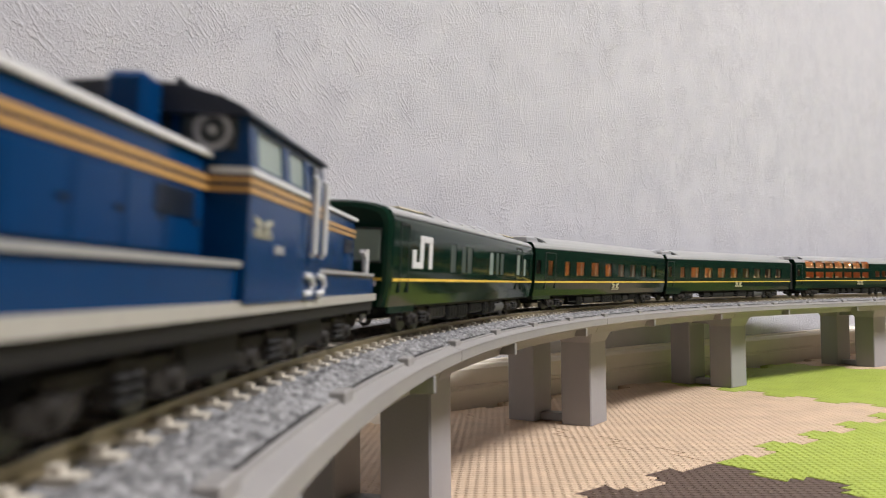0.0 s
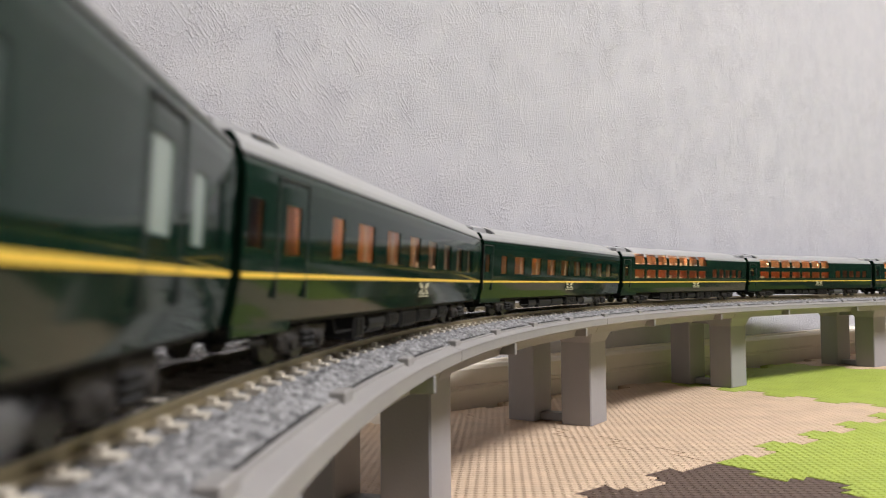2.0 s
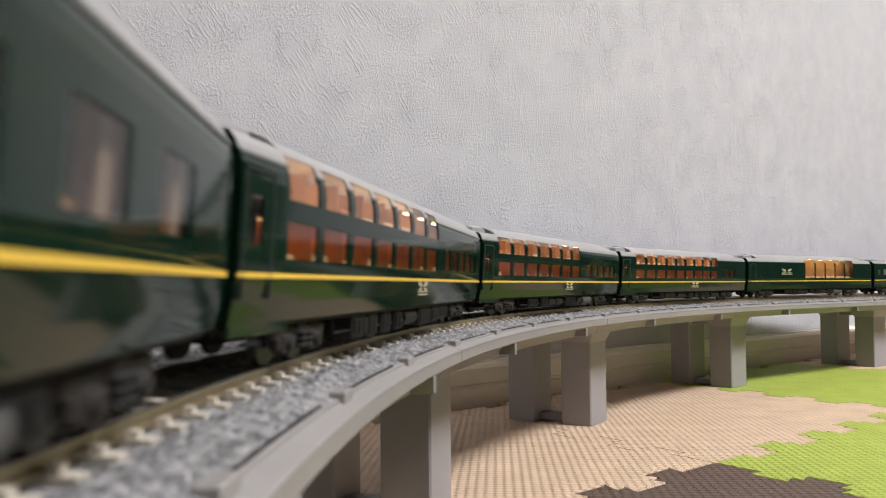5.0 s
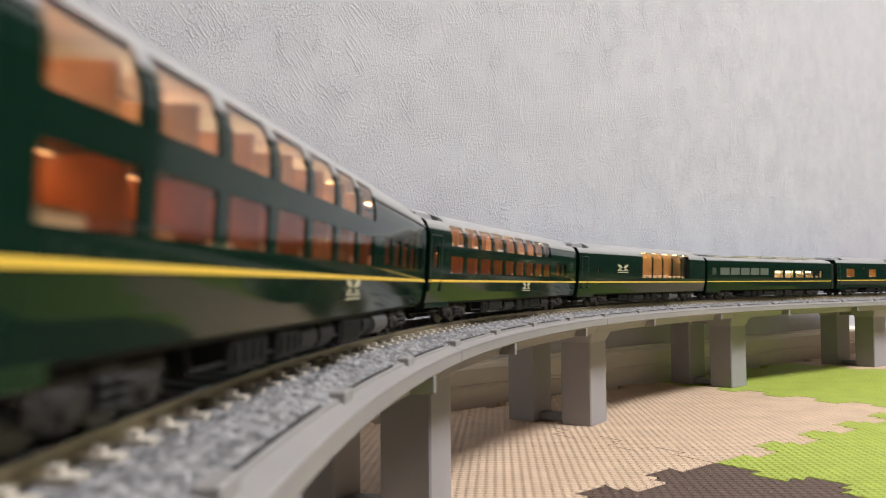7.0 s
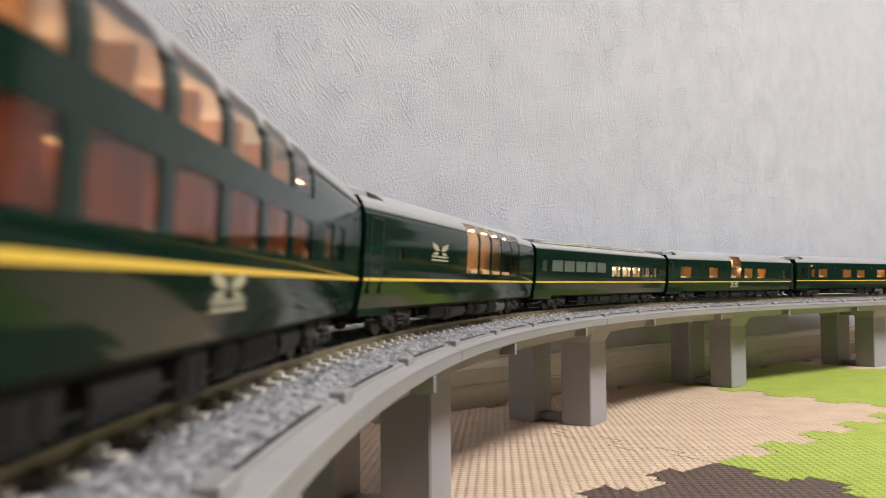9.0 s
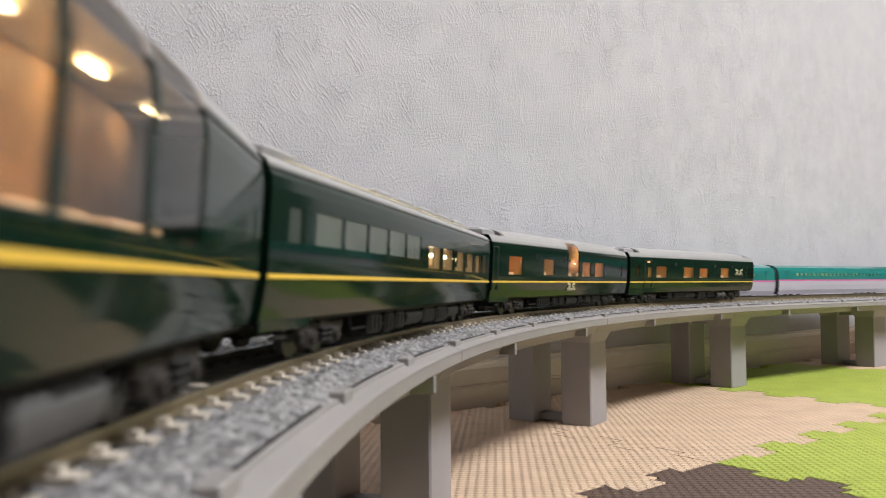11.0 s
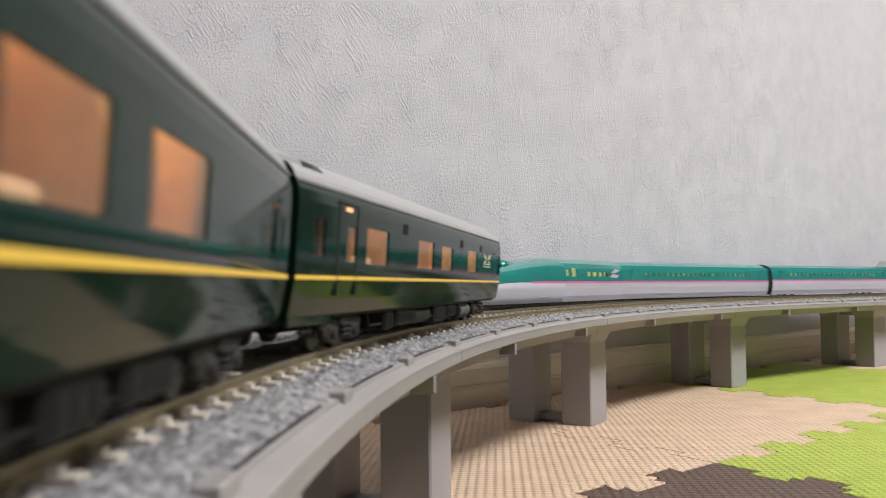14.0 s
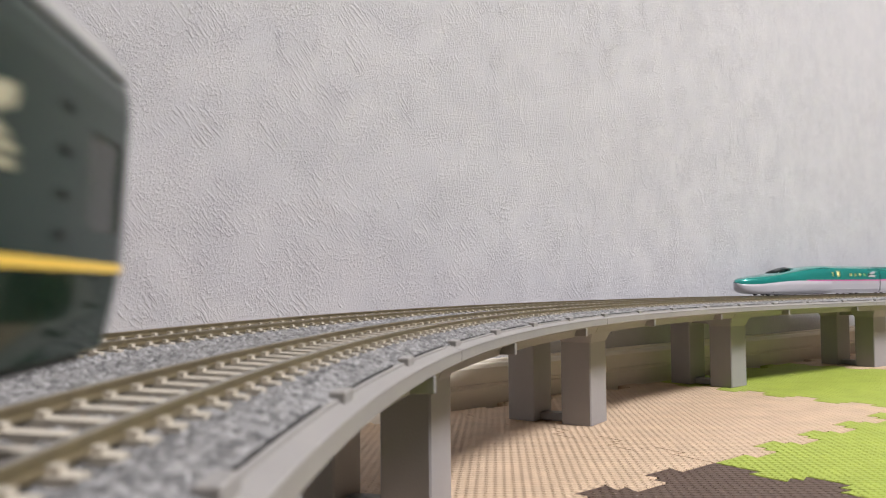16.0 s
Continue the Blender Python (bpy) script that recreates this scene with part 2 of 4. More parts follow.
def loft(rings, caps=True, closed=True):
    """A skin over rings of points with equal counts."""
    bm = bmesh.new()
    vs = [[bm.verts.new(p) for p in ring] for ring in rings]
    n = len(rings[0])
    for a, b in zip(vs, vs[1:]):
        for i in range(n if closed else n - 1):
            j = (i + 1) % n
            bm.faces.new((a[i], a[j], b[j], b[i]))
    if caps and closed:
        bm.faces.new(vs[0])
        bm.faces.new(vs[-1])
    return bm


def tube(pts, r, n=6):
    pts = [Vector(p) for p in pts]
    rings = []
    for i, p in enumerate(pts):
        d = (pts[min(i + 1, len(pts) - 1)] - pts[max(i - 1, 0)]).normalized()
        a = d.cross(Vector((0.13, 0.3, 1)) if abs(d.z) < 0.9 else Vector((1, 0.2, 0))).normalized()
        b = d.cross(a)
        rings.append([p + (a * math.cos(t) + b * math.sin(t)) * r for t in [2 * math.pi * k / n for k in range(n)]])
    return loft(rings)


def thing(name, label, category, group=""):
    return tagged(new(name), label, category, group)


# ---- the line of the track ----
DIR = Vector((math.sin(TH), math.cos(TH)))
NOR = Vector((-DIR.y, DIR.x))
TURN1 = EASE / RAD
HALF = -(EASE + (math.pi - TURN1) * RAD2)


def turned(a):
    return Vector((NOR.x * math.cos(a) - NOR.y * math.sin(a), NOR.x * math.sin(a) + NOR.y * math.cos(a)))


CEN = Vector((TX, TY)) - NOR * RAD
CEN2 = CEN + turned(TURN1) * (RAD - RAD2)


def track(s, off=0.0):
    """Place and outward normal on the line: straight past 0, a half turn of two radii before it, then straight back."""
    q = min(max(s, HALF), 0)
    if q > -EASE:
        n = turned(-q / RAD)
        p = CEN + n * (RAD + INSET + off)
    else:
        n = turned(TURN1 + (-q - EASE) / RAD2)
        p = CEN2 + n * (RAD2 + INSET + off)
    return p + DIR * max(s, 0) + DIR * max(HALF - s, 0), n


def lean(s):
    return CANT * min(max(0.5 - s / 100, 0), 1)


def sweep(profile, ss, off=0.0, tilt=True, closed=True):
    """A profile of (outward, up from the rail heads) carried along the line."""
    rings = []
    for s in ss:
        p, n = track(s, off)
        c = lean(s) if tilt else 0
        rings.append([(p.x + n.x * (y * math.cos(c) - z * math.sin(c)), p.y + n.y * (y * math.cos(c) - z * math.sin(c)),
                       RAIL + y * math.sin(c) + z * math.cos(c)) for y, z in profile])
    return loft(rings, True, closed)


def on_line(s, off=0.0, z=None, tilt=True):
    p, n = track(s, off)
    d = Vector((n.y, -n.x))
    c = lean(s) if tilt else 0
    x, y, w = Vector((d.x, d.y, 0)), Vector((n.x * math.cos(c), n.y * math.cos(c), math.sin(c))), Vector((-n.x * math.sin(c), -n.y * math.sin(c), math.cos(c)))
    m = Matrix((x, y, w)).transposed().to_4x4()
    m.translation = (p.x, p.y, RAIL if z is None else z)
    return m


def chord(s, half, off=0.0, ride=(0.0, 0.0)):
    """The pose, in metres, of a car whose bogies stand on the line half a wheelbase before and behind s."""
    a, b = track(s - half, off)[0], track(s + half, off)[0]
    d = (b - a).normalized()
    n = Vector((-d.y, d.x))
    c = (lean(s - half) + lean(s + half)) / 2
    m = Matrix((Vector((d.x, d.y, 0)), Vector((n.x * math.cos(c), n.y * math.cos(c), math.sin(c))),
                Vector((-n.x * math.sin(c), -n.y * math.sin(c), math.cos(c))))).transposed().to_4x4()
    q = (a + b) / 2
    q += n * ride[0]
    m.translation = Vector((q.x, q.y, RAIL + ride[1])) * M
    return m


# ---- the room ----
def room():
    rot = Matrix.Rotation(math.pi / 2 - WALL_A, 4, "Z")

    def placed(name, bm, material, label):
        ob = part(name, bm, material)
        ob.matrix_world = Matrix.Translation(lattice(0, 0)) @ rot
        return tagged(ob, label, "wall" if "wall" in name else name, kind="structure")
    a0, a1, b1 = -900, 1900, 149.5
    b0, top = -1700, 1300
    turn = 590
    placed("wall_north", boxed(a0, turn, b1, b1 + 60, -6, top), WALLPAPER, "grey embossed vinyl wallpaper with a mottled plaster look")
    # These unseen walls are made dark so the train sides reflect less light.
    placed("wall_north_unseen", boxed(turn, a1, b1, b1 + 60, -6, top), DIMWALL, "unseen wall closing the room, darkened to dim train reflections")
    placed("wall_south", boxed(a0, a1, b0 - 60, b0, -6, top), DIMWALL, "unseen wall closing the room, darkened to dim train reflections")
    placed("wall_east", boxed(a1, a1 + 60, b0 - 60, b1 + 60, -6, top), DIMWALL, "unseen wall closing the room, darkened to dim train reflections")
    placed("wall_west", boxed(a0 - 60, a0, b0 - 60, b1 + 60, -6, top), PLAIN, "plain grey-beige wall closing the room")
    placed("ceiling", boxed(a0 - 60, a1 + 60, b0 - 60, b1 + 60, top, top + 40), CEILING, "plain white ceiling")
    placed("floor", boxed(a0 - 60, a1 + 60, b0 - 60, b1 + 60, -30, -6), WOOD, "brown wooden floor under the foam mats")
    prof = [(0, -6), (-6, -6), (-6, 7.5), (-5.2, 8.2), (-5.2, 9.2), (-6, 9.8), (-6, 17.0), (-4.6, 18.6), (-2.6, 19.2), (-2.2, 20.2), (0, 20.6)]
    placed("baseboard", loft([[(x, b1 - 0.05 + y, z) for y, z in prof] for x in (a0, a1)]), TRIM, "cream moulded baseboard along the wall")
    # jigsaw foam mats
    rng = random.Random(4)
    sa, sb = 160.0, 140.0

    def edge(p, q, flip, flat=False):
        """Points from p to q (without q) with dovetail teeth."""
        if flat:
            return [p]
        p, q = Vector(p), Vector(q)
        d = q - p
        length = d.length
        d.normalize()
        n = Vector((-d.y, d.x))
        k, out = 10, [p]
        w = length / k
        for i in range(k):
            s = 1 if (i % 2 == 0) == flip else -1
            if i in (0, k - 1):
                continue
            c = p + d * (w * (i + 0.5))
            for t, h in ((-0.36, 0.0), (-0.47, 5.2), (0.47, 5.2), (0.36, 0.0)):
                out.append(c + d * (w * t) + n * (h * s))
        return out
    colours = {(0, 0): BEIGE, (-1, 0): BEIGE, (0, -1): LIME, (-1, -1): BROWN, (1, 0): LIME, (1, -1): BROWN, (2, 0): BEIGE, (2, -1): LIME}
    words = {BEIGE: "beige", LIME: "lime green", BROWN: "dark brown"}
    for i in range(-4, 11):
        for j in range(-5, 1):
            m = colours.get((i, j)) or (BEIGE, LIME, BROWN)[(i * 2 + j) % 3]
            x0, x1, y0, y1 = i * sa, i * sa + sa, j * sb, j * sb + sb
            if j == 0:
                y1 = 138.5
            # each shared edge is walked the same way from both sides
            pts = edge((x0, y0), (x1, y0), True)
            pts += edge((x1, y0), (x1, y1), True)
            up = edge((x0, y1), (x1, y1), True) + [Vector((x1, y1))]
            left = edge((x0, y0), (x0, y1), True) + [Vector((x0, y1))]
            pts += [Vector(p) for p in reversed(up)][:-1] + [Vector(p) for p in reversed(left)][:-1]
            c = Vector(((x0 + x1) / 2, (y0 + y1) / 2))
            bm = bmesh.new()
            zt = rng.uniform(-0.25, 0.0)
            k = 0.9945
            ring = [[(c.x + (p[0] - c.x) * k, c.y + (p[1] - c.y) * k, z) for p in pts] for z in (-5.9, zt - 0.4)]
            ring.append([(c.x + (p[0] - c.x) * k * 0.997, c.y + (p[1] - c.y) * k * 0.997, zt) for p in pts])
            bm.free()
            bm = loft(ring)
            for vt in bm.verts:
                vt.co.x += 0.10 * vt.co.y
            ob = part("foam_mat", bm, m)
            ob.matrix_world = Matrix.Translation(lattice(0, 0)) @ rot
            tagged(ob, words[m] + " jigsaw foam play mat with raised lozenge texture", "floor mat", "jigsaw foam mats")


room()


# ---- the viaduct ----
def steps(a, b, d):
    n = max(1, round((b - a) / d))
    return [a + (b - a) * i / n for i in range(n + 1)]


def viaduct():
    e = 14.7
    slab = [(-e, -4.2), (-e + 0.15, -4.05), (-e + 0.15, -6.3), (-e + 1.6, -7.0), (D2 + e - 1.6, -7.0), (D2 + e, -6.3), (D2 + e, -4.2), (D2 + 12.2, -3.4), (-12.2, -3.4)]
    girder = [(-11.2, -7.0), (-10.0, -9.7), (D2 + 10.0, -9.7), (D2 + 11.2, -7.0)]
    for k in range(-16, 13):
        s0 = PIER0 - 25 + SPAN * k
        s1 = s0 + SPAN - 0.35
        near = -3 <= k <= 3
        t = thing("viaduct_span", "grey plastic double-track model viaduct deck on piers", "viaduct", "viaduct spans")
        ss = steps(s0, s1, 6 if near else 15)
        part("slab", sweep(slab, ss, 0, False), CONCRETE, t)
        part("girder", sweep(girder, ss, 0, False), CONCRETE, t)
        if k < -6:
            continue
        for f in (0.345, 0.845):
            r = part("rib", boxed(-0.7, 0.7, -e + 0.3, -10.2, -9.5, -6.7, bevel=0.15), CONCRETE, t)
            m = on_line(s0 + SPAN * f + 1, tilt=False)
            m.translation *= M
            r.matrix_basis = m
        for f in (0.02, 0.27, 0.52, 0.77):
            r = part("tab", boxed(-2.0, 2.0, -13.2, -11.5, -4.2, -2.5, bevel=0.15), CONCRETE, t)
            m = on_line(s0 + SPAN * f, tilt=False)
            m.translation *= M
            r.matrix_basis = m
        # Dark strips stand in for the shade in the gap beside the ballast.
        for f in (0.05, 0.30, 0.55, 0.80):
            part("gap_shade_strip", sweep([(-12.14, -3.5), (-12.14, -3.0), (-11.9, -2.9), (-11.9, -3.5)], steps(s0 + SPAN * f, s0 + SPAN * (f + 0.17), 6), 0, False), DARKGREY, t, "dark strip standing in for the shaded gap beside the ballast")
        part("kerb", sweep([(-12.6, -4.2), (-12.6, -3.25), (-12.1, -3.15), (-12.1, -4.2)], steps(s0 + 5, s1 - 4, 6), 0, False), CONCRETE, t)
    for k in range(-15, 12):
        s = PIER0 + SPAN * k + {0: 2, 1: -3, 2: 5}.get(k, 13 if k < 0 else 0)
        t = thing("viaduct_pier", "grey plastic twin-legged model viaduct pier on foam mat", "bridge pier", "viaduct piers")
        m = on_line(s, 0, 0, False)
        m.translation *= M
        t.matrix_world = m
        zt = RAIL - 9.7
        for y0, wide in ((2.6, 13.0), (D2 - 11.6, 12.2)):
            rings = []
            for z, gx in ((0.0, 0.0), (zt - 5.5, 0.0), (zt - 1.8, 1.8), (zt, 3.0)):
                x0, x1, ya, yb = -gx, 17.0 + gx, y0 - (gx * 0.8), y0 + wide + gx * 0.8
                c = 0.5
                rings.append([(x0 + c, ya, z), (x1 - c, ya, z), (x1, ya + c, z), (x1, yb - c, z), (x1 - c, yb, z), (x0 + c, yb, z), (x0, yb - c, z), (x0, ya + c, z)])
            part("leg", loft(rings), PIERGREY, t)
        part("foot_beam", boxed(5.5, 11.5, 15.6, D2 - 11.6, 0.0, 3.2, bevel=0.3), PIERGREY, t)
        part("cap_beam", boxed(2.5, 14.5, 15.6, D2 - 11.6, zt - 4.5, zt - 0.02, bevel=0.3), PIERGREY, t)


viaduct()


def tracks():
    # ballast bed with a lumpy moulded surface
    rng = np.random.RandomState(3)
    cross = [(-12.1, -4.0), (-12.0, -3.0)] + [(-8.2 + i * 0.55, -1.7) for i in range(int((D2 + 16.4) / 0.55) + 1)] + [(D2 + 12.0, -3.0), (D2 + 12.1, -4.0)]
    dense = []
    for (y0, z0), (y1, z1) in zip(cross, cross[1:]):
        n = max(1, round(math.hypot(y1 - y0, z1 - z0) / 0.5))
        dense += [(y0 + (y1 - y0) * i / n, z0 + (z1 - z0) * i / n) for i in range(n)]
    dense.append(cross[-1])
    mid = [(y, z - (0.55 if 10 < y < D2 - 10 else 0.0)) for y, z in dense]

    def bed(name, ss, prof, amp):
        verts, faces, n = [], [], len(prof)
        g = rng.rand(len(ss), n) - 0.5
        for i, s in enumerate(ss):
            p, nn = track(s)
            c = lean(s)
            for j, (y, z) in enumerate(prof):
                near = y if y < D2 / 2 else y - D2
                h = RAIL + z + near * math.sin(c) * max(0, 1 - abs(near) / 14) + amp * g[i, j]
                yy = y + amp * 0.6 * (g[i, j - 1])
                verts.append(((p.x + nn.x * yy) * M, (p.y + nn.y * yy) * M, h * M))
        for i in range(len(ss) - 1):
            for j in range(n - 1):
                a = i * n + j
                faces.append((a, a + 1, a + n + 1, a + n))
        me = bpy.data.meshes.new(name)
        me.from_pydata(verts, [], faces)
        for f in me.polygons:
            f.use_smooth = True
        me.materials.append(BALLAST)
        return tagged(new(name, me), "grey moulded track ballast with coarse grains", "ballast", kind="stuff")
    bed("track_ballast", steps(-620, -190, 0.6), mid, 0.5)
    coarse = [q for i, q in enumerate(mid) if i % 3 == 0] + [mid[-1]]
    bed("track_ballast", steps(-190, 330, 1.5), coarse, 0.36)
    bed("track_ballast", steps(330, 1700, 12), coarse[::3] + [coarse[-1]], 0.3)
    bed("track_ballast", steps(-2640, -620, 12), coarse[::3] + [coarse[-1]], 0.3)

    def sleeper_bm():
        bm = bmesh.new()
        box(bm, -0.85, 0.85, -6.6, 6.6, -2.2, -1.15)
        for y in (-HALF_GAUGE, HALF_GAUGE):
            for d in (-0.85, 0.85):
                box(bm, -0.5, 0.5, y + d - 0.4, y + d + 0.35, -1.16, -0.72)
        return bm
    rail = [(-0.6, -1.17), (-0.6, -1.02), (-0.16, -0.9), (-0.16, -0.42), (-0.32, -0.32), (-0.32, -0.02), (0.32, -0.02), (0.32, -0.32), (0.16, -0.42), (0.16, -0.9), (0.6, -1.02), (0.6, -1.17)]
    ss = steps(-2640, -620, 14) + steps(-616, 340, 4) + steps(350, 1700, 60)
    proto = None
    for off, who in ((0.0, "inner"), (D2, "outer")):
        t = thing("railway_track", who + " model railway track with pale concrete sleepers and brown rails", "railway track", "viaduct tracks")
        for y in (-HALF_GAUGE, HALF_GAUGE):
            part("rail", sweep([(y + a, b) for a, b in rail], ss, off), RAILM, t)
            part("rail_head", sweep([(y - 0.26, -0.03), (y - 0.26, 0.0), (y + 0.26, 0.0), (y + 0.26, -0.03)], ss, off), RAILTOP, t, "polished rail head")
        far = bmesh.new()
        a, b = (-620, 60) if off == 0 else (-560, 120)
        s = -2638.0
        while s < 1700:
            if a < s < b:
                if proto is None:
                    proto = part("sleeper", sleeper_bm(), TIE, t)
                    m = on_line(s, off)
                    m.translation *= M
                    proto.matrix_basis = m
                else:
                    share("sleeper", proto, t, on_line(s, off))
            elif -760 < s < 900:
                m = on_line(s, off)
                vs = [far.verts.new(m @ Vector(c)) for c in ((-0.85, -6.6, -1.15), (0.85, -6.6, -1.15), (0.85, 6.6, -1.15), (-0.85, 6.6, -1.15), (-0.85, -6.6, -2.2), (0.85, -6.6, -2.2), (0.85, 6.6, -2.2), (-0.85, 6.6, -2.2))]
                for f in ((0, 1, 2, 3), (0, 4, 5, 1), (1, 5, 6, 2), (2, 6, 7, 3), (3, 7, 4, 0)):
                    far.faces.new([vs[i] for i in f])
            s += 5.1
        tagged(part("sleepers", far, TIE, t), kind="stuff")


# ---- rolling stock ----
def side_pts(prof, zs):
    """The half profile with extra points at the heights zs."""
    pts = list(prof)
    for z in zs:
        for i, ((y0, z0), (y1, z1)) in enumerate(zip(pts, pts[1:])):
            if z0 + 1e-4 < z < z1 - 1e-4:
                pts.insert(i + 1, (y0 + (y1 - y0) * (z - z0) / (z1 - z0), z))
                break
    return pts


def skin(prof, x0, x1, holes, depth=0.3):
    """Both side walls over a half profile (outward, up), with window holes (xa, xb, za, zb) cut through and returned inwards."""
    bm = bmesh.new()
    pts = side_pts(prof, sorted({z for h in holes for z in h[2:4]}))
    xs = sorted({x0, x1, *[x for h in holes for x in h[:2]]})
    grid = {}

    def v(i, j, s, inn=0.0):
        key = (i, j, s, inn)
        if key not in grid:
            grid[key] = bm.verts.new((xs[i], s * (pts[j][0] - inn), pts[j][1]))
        return grid[key]

    def hole(i, j):
        xm, zm = (xs[i] + xs[i + 1]) / 2, (pts[j][1] + pts[j + 1][1]) / 2
        return any(a < xm < b and c < zm < d for a, b, c, d in holes)
    for s in (-1, 1):
        for i in range(len(xs) - 1):
            for j in range(len(pts) - 1):
                if not hole(i, j):
                    bm.faces.new((v(i, j, s), v(i + 1, j, s), v(i + 1, j + 1, s), v(i, j + 1, s)))
                    continue
                for di, dj, e in ((-1, 0, ((i, j), (i, j + 1))), (1, 0, ((i + 1, j), (i + 1, j + 1))), (0, -1, ((i, j), (i + 1, j))), (0, 1, ((i, j + 1), (i + 1, j + 1)))):
                    ii, jj = i + di, j + dj
                    if jj in (-1, len(pts) - 1):
                        continue
                    if not 0 <= ii < len(xs) - 1 or not hole(ii, jj):
                        a, b = e
                        bm.faces.new((v(*a, s), v(*b, s), v(*b, s, depth), v(*a, s, depth)))
    return bm


def pane_bm(prof, h, s, inn=0.5):
    pts = [p for p in side_pts(prof, h[2:4]) if h[2] - 1e-3 <= p[1] <= h[3] + 1e-3]
    bm = bmesh.new()
    a = [bm.verts.new((h[0], s * (y - inn), z)) for y, z in pts]
    b = [bm.verts.new((h[1], s * (y - inn), z)) for y, z in pts]
    for i in range(len(pts) - 1):
        q = (a[i], b[i], b[i + 1], a[i + 1])
        bm.faces.new(q if s < 0 else q[::-1])
    return bm


COACH = [(8.6, 5.1), (8.95, 7.0), (9.25, 9.2), (9.3, 11.0), (9.3, 18.1), (9.15, 19.3), (8.85, 20.1)]
SHOULDER = [(8.85, 20.1), (8.45, 21.1), (7.7, 22.0), (6.5, 22.9), (4.7, 23.6), (2.4, 24.0), (0.0, 24.2)]
FLAT = [(8.85, 20.1), (8.5, 20.8), (7.6, 21.4), (5.6, 21.9), (2.8, 22.2), (0.0, 22.3)]


def emblem(t, x, z, w, side=-1, y=9.3):
    """A pale four-leaf badge over two short bars."""
    bm = bmesh.new()
    yy = side * (y + 0.1)
    for k in (-1, 1):
        for p in ([(0.06, 0.02), (0.16, 0.22), (0.46, 0.34), (0.44, 0.14), (0.26, 0.02)], [(0.08, -0.04), (0.3, -0.04), (0.42, -0.14), (0.2, -0.17)]):
            bm.faces.new([bm.verts.new((x + w * a * k, yy, z + w * 0.42 * (b + 0.12))) for a, b in p])
    for dz, h in ((-0.26, 0.07), (-0.4, 0.07)):
        bm.faces.new([bm.verts.new((x + w * a, yy, z + w * 0.42 * (dz + b + 0.12))) for a, b in ((-0.48, 0), (0.48, 0), (0.48, h), (-0.48, h))])
    g = bmesh.ops.extrude_face_region(bm, geom=bm.faces[:])
    bmesh.ops.translate(bm, verts=[e for e in g["geom"] if isinstance(e, bmesh.types.BMVert)], vec=(0, -side * 0.12, 0))
    part("emblem", bm, GOLD, t, "pale gold badge")


WHEEL = []


def bogie(t, x, wb=8.2):
    b = part("bogie", boxed(x - 8.2, x + 8.2, -1.5, 1.5, 2.2, 4.6, bevel=0.3), BLACK, t)
    for y in (-7.0, 7.0):
        bm = bmesh.new()
        box(bm, x - 7.6, x + 7.6, y - 0.5, y + 0.5, 3.0, 4.3, bevel=0.25)
        for d in (-wb / 2, wb / 2):
            box(bm, x + d - 1.3, x + d + 1.3, y - 0.75, y + 0.75, 1.4, 3.6, bevel=0.3)
            box(bm, x + d - 2.6, x + d - 1.7, y - 0.7, y + 0.4, 1.9, 3.2, bevel=0.2)
            box(bm, x + d + 1.7, x + d + 2.6, y - 0.7, y + 0.4, 1.9, 3.2, bevel=0.2)
        box(bm, x - 1.5, x + 1.5, y - 0.8, y + 0.6, 1.8, 4.6, bevel=0.25)
        part("side_frame", bm, BOGIEGREY, b)
        out = -1 if y < 0 else 1
        for d in (-wb / 2, wb / 2):
            bm = bmesh.new()
            bmesh.ops.create_cone(bm, cap_ends=True, segments=12, radius1=0.95, radius2=0.7, depth=0.8, matrix=Matrix.Translation((x + d, y + out * 0.9, 2.5)) @ Matrix.Rotation(-out * math.pi / 2, 4, "X"))
            part("axle_box", bm, BOGIEGREY, b)
        for d in (-0.9, 0.9):
            rings = [[(x + d + r * math.cos(a), y + out * 0.9 + r * math.sin(a), 2.0 + i * 0.22) for a in [math.pi * q / 5 for q in range(10)]] for i, r in enumerate((0.62, 0.62, 0.4) * 3)]
            part("spring", loft(rings), DARKGREY, b)
    for d in (-wb / 2, wb / 2):
        for y in (-4.75, 4.75):
            if not WHEEL:
                bm = bmesh.new()
                bmesh.ops.create_cone(bm, cap_ends=True, segments=20, radius1=2.75, radius2=2.6, depth=1.0, matrix=Matrix.Rotation(math.pi / 2, 4, "X"))
                bmesh.ops.create_cone(bm, cap_ends=True, segments=14, radius1=1.0, radius2=0.8, depth=1.6, matrix=Matrix.Rotation(math.pi / 2, 4, "X"))
                w = part("wheel", bm, STEEL, b)
                w.matrix_basis = Matrix.Translation((((x + d) * M), y * M, 2.7 * M))
                WHEEL.append(w)
            else:
                share("wheel", WHEEL[0], b, Matrix.Translation((x + d, y, 2.7)))


